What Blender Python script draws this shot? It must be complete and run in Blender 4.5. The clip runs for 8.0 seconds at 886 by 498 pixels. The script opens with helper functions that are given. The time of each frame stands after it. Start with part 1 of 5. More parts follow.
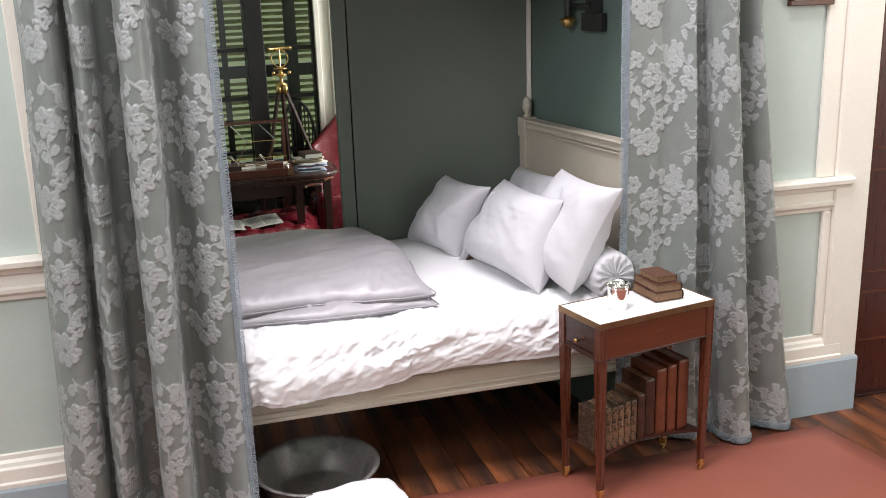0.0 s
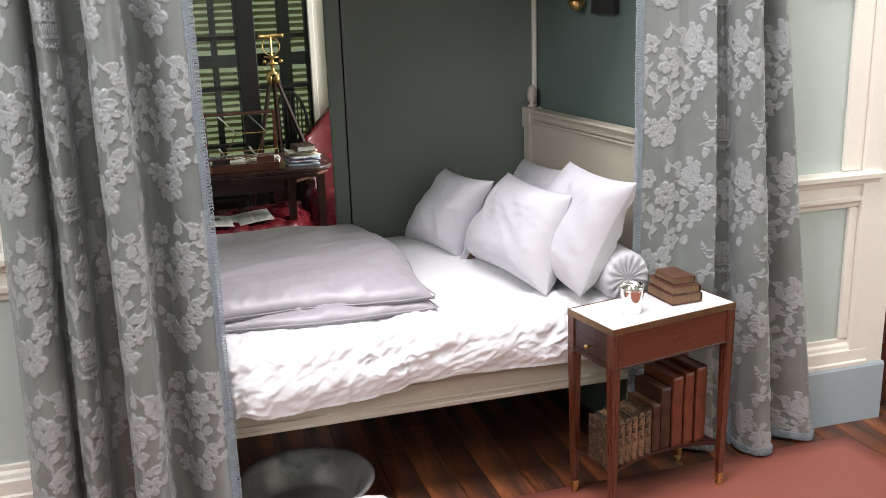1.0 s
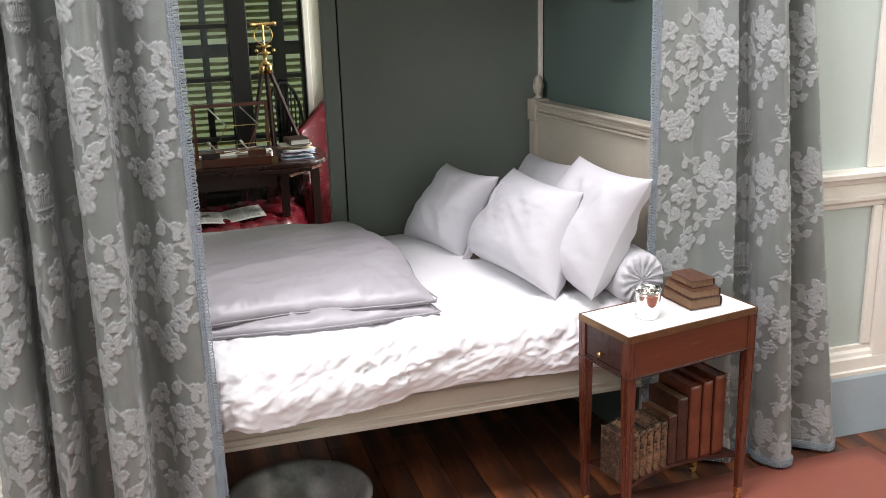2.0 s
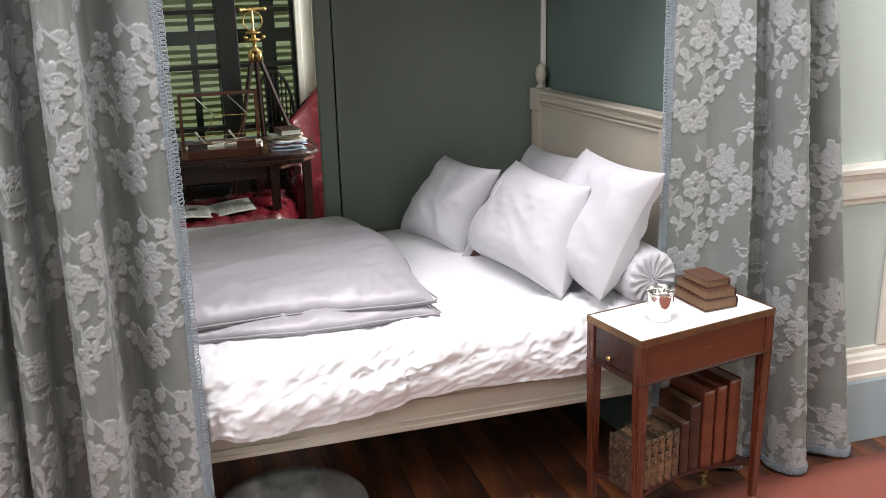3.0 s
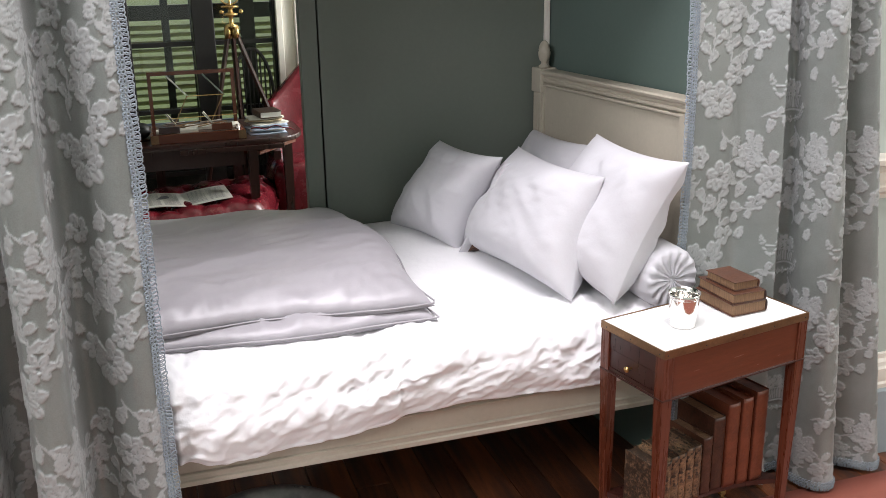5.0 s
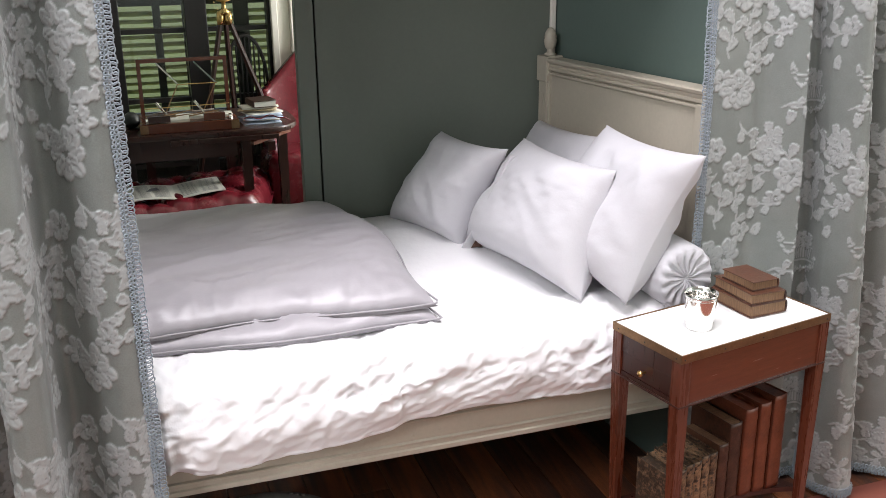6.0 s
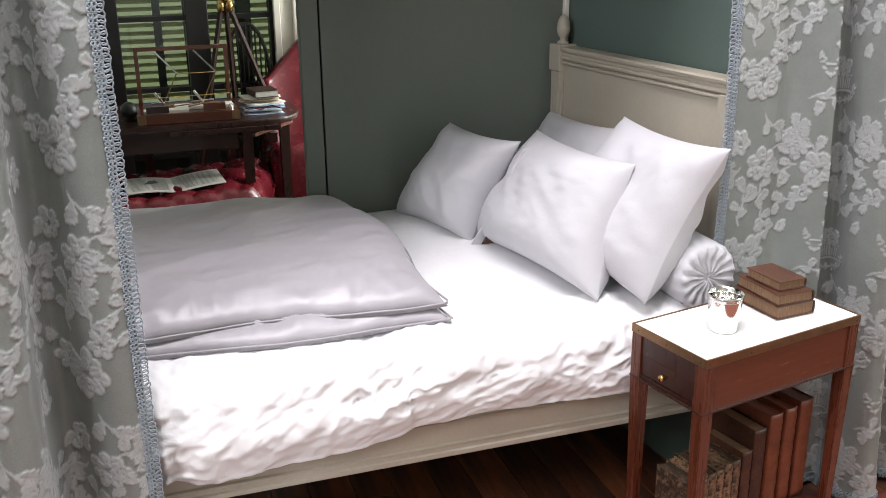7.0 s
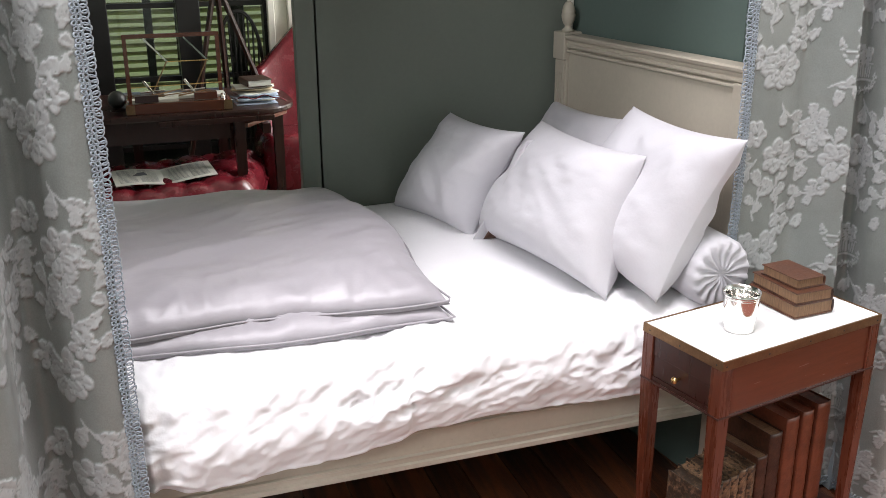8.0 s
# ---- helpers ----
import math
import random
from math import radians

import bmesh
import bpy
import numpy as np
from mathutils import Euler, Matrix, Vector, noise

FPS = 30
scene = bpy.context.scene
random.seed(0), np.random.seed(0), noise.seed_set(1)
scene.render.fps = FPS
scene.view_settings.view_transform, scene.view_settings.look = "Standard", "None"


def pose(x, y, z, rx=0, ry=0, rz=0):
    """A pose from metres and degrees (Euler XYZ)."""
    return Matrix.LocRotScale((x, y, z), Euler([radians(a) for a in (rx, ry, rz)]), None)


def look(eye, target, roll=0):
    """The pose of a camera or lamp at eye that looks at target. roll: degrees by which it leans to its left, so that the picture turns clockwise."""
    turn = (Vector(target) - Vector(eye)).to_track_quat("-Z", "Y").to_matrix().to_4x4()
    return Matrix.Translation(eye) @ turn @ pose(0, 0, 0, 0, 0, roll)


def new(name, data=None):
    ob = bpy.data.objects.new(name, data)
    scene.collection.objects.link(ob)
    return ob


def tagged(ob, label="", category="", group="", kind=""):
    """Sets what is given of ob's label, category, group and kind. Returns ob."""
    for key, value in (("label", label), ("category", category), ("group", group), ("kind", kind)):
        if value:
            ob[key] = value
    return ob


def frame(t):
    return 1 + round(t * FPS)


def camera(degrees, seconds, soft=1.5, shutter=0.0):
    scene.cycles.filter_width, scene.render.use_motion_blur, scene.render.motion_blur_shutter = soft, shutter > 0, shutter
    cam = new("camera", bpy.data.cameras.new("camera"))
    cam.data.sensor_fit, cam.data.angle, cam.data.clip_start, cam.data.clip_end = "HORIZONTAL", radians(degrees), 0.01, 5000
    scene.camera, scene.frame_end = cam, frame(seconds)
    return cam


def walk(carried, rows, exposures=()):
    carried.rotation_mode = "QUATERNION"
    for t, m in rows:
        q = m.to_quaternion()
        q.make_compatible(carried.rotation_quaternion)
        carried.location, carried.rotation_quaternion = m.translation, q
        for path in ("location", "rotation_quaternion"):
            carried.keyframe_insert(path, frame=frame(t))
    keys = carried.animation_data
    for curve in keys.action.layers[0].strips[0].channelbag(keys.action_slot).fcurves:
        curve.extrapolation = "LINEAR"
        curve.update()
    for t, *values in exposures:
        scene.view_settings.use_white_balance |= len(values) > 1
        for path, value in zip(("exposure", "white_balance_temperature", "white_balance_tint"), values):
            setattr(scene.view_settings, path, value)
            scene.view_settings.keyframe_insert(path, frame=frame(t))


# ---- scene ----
cam = camera(50.0, 8.0, soft=0.55)
# seconds, x, y, z, pitch, roll, yaw
PATH = [
    (0.0, -0.1853, -0.9879, 1.9514, -15.347, 1.906, -15.799),
    (0.5, -0.1483, -0.8559, 1.9191, -15.445, 1.869, -15.857),
    (1.0, -0.1173, -0.7308, 1.8898, -15.604, 1.837, -15.882),
    (1.5, -0.0980, -0.6155, 1.8708, -15.790, 1.773, -15.991),
    (3.0, -0.0670, -0.3307, 1.8285, -16.604, 1.427, -16.842),
    (3.5, -0.0558, -0.2420, 1.8138, -16.911, 1.316, -17.103),
    (4.0, -0.0443, -0.1598, 1.8006, -17.160, 1.190, -17.447),
    (4.5, -0.0342, -0.0828, 1.7892, -17.389, 1.066, -17.771),
    (6.0, -0.0061, 0.1338, 1.7553, -18.284, 0.689, -18.466),
    (6.5, 0.0015, 0.1991, 1.7444, -18.574, 0.655, -18.382),
    (7.0, 0.0097, 0.2598, 1.7311, -18.804, 0.597, -18.381),
    (7.5, 0.0159, 0.3207, 1.7097, -18.929, 0.454, -18.536),
    (8.0, 0.0220, 0.3756, 1.6960, -19.173, 0.300, -18.862),
]
walk(cam, [(t, pose(x, y, z, 90 + p, 0, w) @ pose(0, 0, 0, 0, 0, -r)) for t, x, y, z, p, r, w in PATH], [(0.0, 0.0), (8.0, 0.0)])

# ---- world and lights ----
world = bpy.data.worlds.new("world")
scene.world = world
world.use_nodes = True
wn = world.node_tree.nodes
sky = wn.new("ShaderNodeTexSky")
sky.sky_type, sky.sun_disc = "NISHITA", False
sky.sun_elevation, sky.sun_rotation = radians(48), radians(200)
wn["Background"].inputs["Strength"].default_value = 0.12
world.node_tree.links.new(sky.outputs[0], wn["Background"].inputs["Color"])


def lamp(name, kind, energy, m, color=(1, 1, 1), size=1.0, size_y=1.0, angle=0.0):
    data = bpy.data.lights.new(name, kind)
    data.energy, data.color = energy, color
    if kind == "AREA":
        data.shape, data.size, data.size_y = "RECTANGLE", size, size_y
    if kind == "SUN":
        data.angle = radians(angle)
    ob = new(name, data)
    ob.matrix_world = m
    return ob


# the sun falls on the shutters of the far room from behind; daylight comes down the skylight and in at the west and far
# windows
lamp("sun", "SUN", 5.0, look((0, 9, 6), (0.4, 5.2, 1.0)), (1.0, 0.95, 0.86), angle=0.5)
lamp("skylight_daylight", "AREA", 212, look((0.55, 1.50, 4.58), (0.55, 1.52, 0.0)), (1.0, 0.945, 1.0), 2.5, 1.05)
lamp("west_window_daylight", "AREA", 112, look((-2.58, -0.4, 3.6), (0.9, 2.5, 0.9)), (1.0, 0.945, 1.0), 1.3, 1.5)
# no window known here: unseen warm fill added to brighten right curtain and plinth
lamp("east_window_daylight", "AREA", 30, look((3.77, 0.6, 2.0), (1.9, 2.4, 0.6)), (1.0, 0.92, 0.86), 1.1, 1.5)
lamp("far_window_daylight", "AREA", 90, look((2.75, 4.3, 1.8), (0.4, 4.4, 0.8)), (1.0, 0.99, 0.97), 0.9, 1.7)


# ---- materials ----
def mat(name, base, rough=0.6, vary=0.15, scale=8.0, fine=90.0, bump=0.05, metal=0.0, stretch=(1, 1, 1), tint=None, sheen=0.0, coat=0.0, random_tone=0.0, bumpscale=None, wear=None):
    """A surface with broad and fine variation in tone, roughness and relief."""
    m = bpy.data.materials.new(name)
    m.use_nodes = True
    nt = m.node_tree
    nd, ln = nt.nodes, nt.links
    b = nd["Principled BSDF"]
    co = nd.new("ShaderNodeTexCoord")
    mp = nd.new("ShaderNodeMapping")
    mp.inputs["Scale"].default_value = stretch
    ln.new(co.outputs["Object"], mp.inputs["Vector"])
    n1, n2 = nd.new("ShaderNodeTexNoise"), nd.new("ShaderNodeTexNoise")
    for n, s, d in ((n1, scale, 5), (n2, fine, 3)):
        n.inputs["Scale"].default_value, n.inputs["Detail"].default_value = s, d
        n.inputs["Roughness"].default_value = 0.6
        ln.new(mp.outputs[0], n.inputs["Vector"])
    add = nd.new("ShaderNodeMath")
    add.operation = "MULTIPLY_ADD"
    add.inputs[1].default_value = 0.4
    ln.new(n2.outputs[0], add.inputs[0])
    sub = nd.new("ShaderNodeMath")
    sub.operation = "MULTIPLY"
    sub.inputs[1].default_value = 0.6
    ln.new(n1.outputs[0], sub.inputs[0])
    ln.new(sub.outputs[0], add.inputs[2])
    last = add.outputs[0]
    if random_tone:
        oi = nd.new("ShaderNodeObjectInfo")
        rt = nd.new("ShaderNodeMath")
        rt.operation = "MULTIPLY_ADD"
        rt.inputs[1].default_value = random_tone
        ln.new(oi.outputs["Random"], rt.inputs[0])
        ln.new(last, rt.inputs[2])
        off = nd.new("ShaderNodeMath")
        off.operation = "SUBTRACT"
        off.inputs[1].default_value = random_tone / 2
        ln.new(rt.outputs[0], off.inputs[0])
        last = off.outputs[0]
    ramp = nd.new("ShaderNodeValToRGB")
    dark = tuple(max(0.0, c * (1 - vary)) for c in base)
    light = tuple(min(1.0, c * (1 + vary)) for c in (tint or base))
    ramp.color_ramp.elements[0].position, ramp.color_ramp.elements[0].color = 0.3, (*dark, 1)
    ramp.color_ramp.elements[1].position, ramp.color_ramp.elements[1].color = 0.7, (*light, 1)
    ln.new(last, ramp.inputs[0])
    color = ramp.outputs[0]
    if wear:
        wcolor, wscale, amount = wear
        n3 = nd.new("ShaderNodeTexNoise")
        n3.inputs["Scale"].default_value, n3.inputs["Detail"].default_value = wscale, 6
        ln.new(mp.outputs[0], n3.inputs["Vector"])
        r3 = nd.new("ShaderNodeValToRGB")
        r3.color_ramp.elements[0].position, r3.color_ramp.elements[1].position = 1 - amount - 0.06, 1 - amount + 0.06
        ln.new(n3.outputs[0], r3.inputs[0])
        mix = nd.new("ShaderNodeMix")
        mix.data_type = "RGBA"
        ln.new(r3.outputs[0], mix.inputs[0])
        ln.new(color, mix.inputs[6])
        mix.inputs[7].default_value = (*wcolor, 1)
        color = mix.outputs[2]
    ln.new(color, b.inputs["Base Color"])
    rr = nd.new("ShaderNodeMapRange")
    rr.inputs["To Min"].default_value, rr.inputs["To Max"].default_value = max(0.02, rough - 0.1), min(1, rough + 0.1)
    ln.new(n1.outputs[0], rr.inputs[0])
    ln.new(rr.outputs[0], b.inputs["Roughness"])
    b.inputs["Metallic"].default_value = metal
    b.inputs["Sheen Weight"].default_value = sheen
    b.inputs["Coat Weight"].default_value = coat
    if bump:
        bp = nd.new("ShaderNodeBump")
        bp.inputs["Strength"].default_value, bp.inputs["Distance"].default_value = bump, 0.004
        ln.new(n2.outputs[0] if bumpscale is None else n1.outputs[0], bp.inputs["Height"])
        ln.new(bp.outputs[0], b.inputs["Normal"])
    return m


PAINT_GREEN = mat("pale_green_paint", (0.49, 0.555, 0.515), 0.55, 0.05, 2, 60, 0.04)
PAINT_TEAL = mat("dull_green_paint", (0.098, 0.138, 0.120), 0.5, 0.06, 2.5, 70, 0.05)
PAINT_SCREEN = mat("grey_green_paint", (0.150, 0.172, 0.145), 0.5, 0.06, 2.5, 70, 0.05)
PAINT_WHITE = mat("cream_paint", (0.78, 0.74, 0.66), 0.42, 0.05, 3, 60, 0.05)
PAINT_PLINTH = mat("blue_grey_paint", (0.36, 0.43, 0.465), 0.45, 0.07, 3, 60, 0.05)
PAINT_BED = mat("worn_cream_paint", (0.43, 0.392, 0.315), 0.45, 0.07, 5, 80, 0.06, wear=((0.30, 0.26, 0.20), 26.0, 0.26))
PLASTER = mat("white_plaster", (0.74, 0.73, 0.70), 0.8, 0.04, 2, 60, 0.05)
FLOOR = mat("waxed_pine_boards", (0.095, 0.028, 0.011), 0.36, 0.45, 6, 70, 0.25, stretch=(9, 0.8, 9), tint=(0.21, 0.070, 0.026), random_tone=0.25, wear=((0.030, 0.020, 0.017), 0.55, 0.46))
RUG = mat("painted_floorcloth", (0.25, 0.078, 0.052), 0.5, 0.10, 3, 120, 0.06)
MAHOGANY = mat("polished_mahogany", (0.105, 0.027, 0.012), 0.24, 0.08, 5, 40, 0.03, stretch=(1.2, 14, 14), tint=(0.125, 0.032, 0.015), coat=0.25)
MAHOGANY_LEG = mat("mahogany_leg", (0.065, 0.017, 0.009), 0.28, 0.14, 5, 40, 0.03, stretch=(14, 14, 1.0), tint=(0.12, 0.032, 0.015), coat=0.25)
# dark wood, used as well where the side table's shade is put into colour
MAHOGANY_DARK = mat("dark_and_shaded_mahogany", (0.032, 0.010, 0.007), 0.3, 0.3, 5, 40, 0.03, stretch=(14, 14, 1.2), coat=0.2)
DOOR_WOOD = mat("red_mahogany_door", (0.048, 0.009, 0.006), 0.3, 0.35, 5, 40, 0.03, stretch=(14, 14, 1.0), tint=(0.085, 0.018, 0.011), coat=0.15)
MARBLE = mat("white_marble", (0.80, 0.81, 0.80), 0.16, 0.06, 4, 30, 0.0, wear=((0.62, 0.62, 0.61), 7.0, 0.30))
BRASS = mat("aged_brass", (0.62, 0.42, 0.17), 0.28, 0.25, 20, 120, 0.05, metal=1.0)
BRASS_DULL = mat("dull_brass_edging", (0.25, 0.155, 0.085), 0.42, 0.3, 14, 120, 0.05, metal=1.0)
SILVER = mat("polished_silver", (0.88, 0.86, 0.83), 0.10, 0.04, 20, 120, 0.02, metal=1.0)
PEWTER = mat("dull_pewter", (0.21, 0.20, 0.185), 0.40, 0.3, 9, 60, 0.15, metal=0.4, wear=((0.10, 0.10, 0.10), 8.0, 0.34))
BLACK_IRON = mat("black_iron", (0.018, 0.018, 0.018), 0.4, 0.2, 12, 80, 0.08)
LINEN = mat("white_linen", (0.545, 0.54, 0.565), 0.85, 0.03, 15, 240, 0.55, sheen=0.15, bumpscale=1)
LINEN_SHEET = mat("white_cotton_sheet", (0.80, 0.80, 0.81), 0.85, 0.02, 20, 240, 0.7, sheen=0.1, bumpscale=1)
DUVET = mat("silver_grey_satin", (0.355, 0.338, 0.360), 0.38, 0.04, 9, 200, 0.5, stretch=(0.5, 1.6, 1), sheen=0.2, bumpscale=1)
SATIN = mat("grey_green_satin", (0.175, 0.192, 0.178), 0.30, 0.14, 7, 260, 0.10, tint=(0.235, 0.255, 0.243), sheen=0.1)


def brocade(m, silver):
    """Weaves silvery motifs into a satin where the mesh's motif attribute says so."""
    nd, ln = m.node_tree.nodes, m.node_tree.links
    b = nd["Principled BSDF"]
    ground = b.inputs["Base Color"].links[0].from_socket
    at = nd.new("ShaderNodeAttribute")
    at.attribute_name = "motif"
    mix = nd.new("ShaderNodeMix")
    mix.data_type = "RGBA"
    ln.new(at.outputs["Fac"], mix.inputs[0])
    ln.new(ground, mix.inputs[6])
    mix.inputs[7].default_value = (*silver, 1)
    ln.new(mix.outputs[2], b.inputs["Base Color"])
    rm = nd.new("ShaderNodeMapRange")
    rm.inputs["To Min"].default_value, rm.inputs["To Max"].default_value = 0.30, 0.46
    ln.new(at.outputs["Fac"], rm.inputs[0])
    ln.new(rm.outputs[0], b.inputs["Roughness"])
    return m


CLOTH = brocade(mat("grey_green_brocade", (0.165, 0.182, 0.168), 0.30, 0.12, 6, 300, 0.12, tint=(0.205, 0.224, 0.210), sheen=0.1), (0.330, 0.348, 0.342))
BRAID = mat("blue_grey_braid", (0.26, 0.305, 0.34), 0.7, 0.3, 60, 300, 0.2, sheen=0.3)
LEATHER_RED = mat("red_leather", (0.11, 0.007, 0.014), 0.26, 0.35, 10, 120, 0.2, tint=(0.17, 0.014, 0.022), coat=0.15)
LEATHER_BOOK = mat("brown_calf_leather", (0.042, 0.016, 0.009), 0.42, 0.4, 18, 120, 0.2, tint=(0.075, 0.030, 0.016), random_tone=0.3, wear=((0.20, 0.10, 0.055), 70, 0.24))
LEATHER_RUSSET = mat("russet_leather", (0.085, 0.021, 0.010), 0.42, 0.35, 14, 120, 0.2, tint=(0.13, 0.036, 0.016), random_tone=0.25, wear=((0.26, 0.11, 0.055), 70, 0.22))
MARBLED = mat("marbled_paper", (0.085, 0.052, 0.03), 0.5, 0.7, 60, 160, 0.15, tint=(0.19, 0.115, 0.065), random_tone=0.35, wear=((0.03, 0.022, 0.016), 85, 0.44))
PAGES = mat("book_page_edges", (0.12, 0.065, 0.035), 0.8, 0.4, 6, 60, 0.3, stretch=(1, 60, 60), tint=(0.24, 0.14, 0.075))
PAPER = mat("old_white_paper", (0.66, 0.64, 0.58), 0.8, 0.06, 9, 120, 0.05)
PAPER_BLUE = mat("pale_blue_paper", (0.42, 0.50, 0.62), 0.8, 0.06, 9, 120, 0.05)
PAPER_TAN = mat("tan_paper", (0.46, 0.37, 0.24), 0.8, 0.12, 9, 120, 0.05)
SASH = mat("black_sash_paint", (0.016, 0.014, 0.014), 0.35, 0.2, 8, 80, 0.05)
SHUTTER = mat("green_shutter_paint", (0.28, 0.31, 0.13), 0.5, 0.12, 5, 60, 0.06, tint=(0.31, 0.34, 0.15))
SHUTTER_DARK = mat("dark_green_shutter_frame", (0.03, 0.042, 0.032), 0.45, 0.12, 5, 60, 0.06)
WHITE_PAINTED = mat("white_painted_wood", (0.78, 0.76, 0.72), 0.4, 0.06, 8, 80, 0.05)
INK = mat("grey_ink", (0.12, 0.12, 0.13), 0.8, 0.1, 30, 90, 0.0)
CARPET = mat("dark_patterned_carpet", (0.03, 0.03, 0.03), 0.95, 0.6, 20, 60, 0.3, tint=(0.16, 0.05, 0.04), wear=((0.28, 0.22, 0.15), 30, 0.36))
GROUND = mat("grass_ground", (0.09, 0.13, 0.03), 0.9, 0.4, 1.5, 20, 0.3)
GLASS = bpy.data.materials.new("window_glass")
GLASS.use_nodes = True
gb = GLASS.node_tree.nodes["Principled BSDF"]
gb.inputs["Transmission Weight"].default_value, gb.inputs["Roughness"].default_value, gb.inputs["IOR"].default_value = 1.0, 0.0, 1.45


# ---- building helpers ----
def link(name, bm, material, smooth=False):
    me = bpy.data.meshes.new(name)
    bmesh.ops.recalc_face_normals(bm, faces=bm.faces)
    bm.to_mesh(me)
    bm.free()
    if smooth:
        me.polygons.foreach_set("use_smooth", [True] * len(me.polygons))
    me.materials.append(material)
    return new(name, me)


def thing(name, at, label, category, group="", turn=0.0):
    ob = new(name)
    ob.empty_display_size = 0.05
    ob.matrix_world = pose(*at, 0, 0, turn)
    return tagged(ob, label, category, group)


def part(name, bm, material, parent, label="", smooth=False):
    """One mesh, made in its thing's own axes, under that thing."""
    ob = link(name, bm, material, smooth)
    ob.parent = parent
    return tagged(ob, label) if label else ob


def structure(name, bm, material, smooth=False):
    return tagged(link(name, bm, material, smooth), kind="structure")


def solo(name, bm, material, label, category, group="", smooth=True):
    return tagged(link(name, bm, material, smooth), label, category, group)


def box(bm, x0, x1, y0, y1, z0, z1, bevel=0.0, m=None):
    made = bmesh.ops.create_cube(bm, size=1.0, matrix=Matrix.Translation(((x0 + x1) / 2, (y0 + y1) / 2, (z0 + z1) / 2)) @ Matrix.Diagonal((x1 - x0, y1 - y0, z1 - z0, 1)))
    vs = made["verts"]
    if bevel:
        es = list({e for v in vs for e in v.link_edges})
        r = bmesh.ops.bevel(bm, geom=es, offset=bevel, segments=2, affect="EDGES", profile=0.5)
        vs = list({v for f in r["faces"] for v in f.verts} | {v for v in vs if v.is_valid})
    if m is not None:
        bmesh.ops.transform(bm, matrix=m, verts=[v for v in vs if v.is_valid])
    return bm


def boxes(*rows, bevel=0.0):
    bm = bmesh.new()
    for r in rows:
        box(bm, *r, bevel=bevel)
    return bm


def sheet(bm, fn, nu, nv):
    """A grid of faces over the unit square, laid by fn(u, v)."""
    grid = [[bm.verts.new(fn(i / nu, j / nv)) for j in range(nv + 1)] for i in range(nu + 1)]
    for i in range(nu):
        for j in range(nv):
            bm.faces.new((grid[i][j], grid[i + 1][j], grid[i + 1][j + 1], grid[i][j + 1]))
    return grid


def sheet_of(fn, nu, nv):
    bm = bmesh.new()
    sheet(bm, fn, nu, nv)
    return bm


def lathe(bm, profile, n=20, m=None, sx=1.0, sy=1.0, caps=True):
    """Turned shape about z from (radius, height) pairs."""
    rings = []
    for r, z in profile:
        ring = [bm.verts.new((sx * r * math.cos(2 * math.pi * k / n), sy * r * math.sin(2 * math.pi * k / n), z)) for k in range(n)]
        rings.append(ring)
    for a, b in zip(rings, rings[1:]):
        for k in range(n):
            bm.faces.new((a[k], a[(k + 1) % n], b[(k + 1) % n], b[k]))
    if caps:
        bm.faces.new(rings[0][::-1])
        bm.faces.new(rings[-1])
    if m is not None:
        bmesh.ops.transform(bm, matrix=m, verts=[v for r in rings for v in r])
    return bm


def bar(bm, a, b, w, d=None, n=0, w2=None):
    """A bar from a to b: square of w x d, or round with n sides; w2 is its width at b."""
    a, b = Vector(a), Vector(b)
    d, w2 = d or w, w2 or w
    z = (b - a).normalized()
    x = z.cross(Vector((0, 1, 0))) if abs(z.y) < 0.95 else z.cross(Vector((1, 0, 0)))
    x.normalize()
    y = z.cross(x)
    k = n or 4
    rings = []
    for p, s in ((a, 1.0), (b, w2 / w)):
        if n:
            ring = [bm.verts.new(p + (x * math.cos(2 * math.pi * i / k) + y * math.sin(2 * math.pi * i / k)) * w / 2 * s) for i in range(k)]
        else:
            ring = [bm.verts.new(p + x * i * w / 2 * s + y * j * d / 2 * s) for i, j in ((-1, -1), (1, -1), (1, 1), (-1, 1))]
        rings.append(ring)
    for i in range(k):
        bm.faces.new((rings[0][i], rings[0][(i + 1) % k], rings[1][(i + 1) % k], rings[1][i]))
    bm.faces.new(rings[0][::-1])
    bm.faces.new(rings[1])
    return bm


def tube(bm, pts, w, n=8, closed=False):
    """A round bar bent along the points, in one piece."""
    pts = [Vector(p) for p in pts]
    rings = []
    for i, p in enumerate(pts):
        d = (pts[(i + 1) % len(pts) if closed else min(i + 1, len(pts) - 1)] - pts[i - 1 if closed or i else 0]).normalized()
        x = d.cross(Vector((0, 1, 0))) if abs(d.y) < 0.9 else d.cross(Vector((0, 0, 1)))
        x.normalize()
        y = d.cross(x)
        rings.append([bm.verts.new(p + (x * math.cos(2 * math.pi * k / n) + y * math.sin(2 * math.pi * k / n)) * w / 2) for k in range(n)])
    for a, b in zip(rings, rings[1:] + (rings[:1] if closed else [])):
        for k in range(n):
            bm.faces.new((a[k], a[(k + 1) % n], b[(k + 1) % n], b[k]))
    if not closed:
        bm.faces.new(rings[0][::-1])
        bm.faces.new(rings[-1])
    return bm


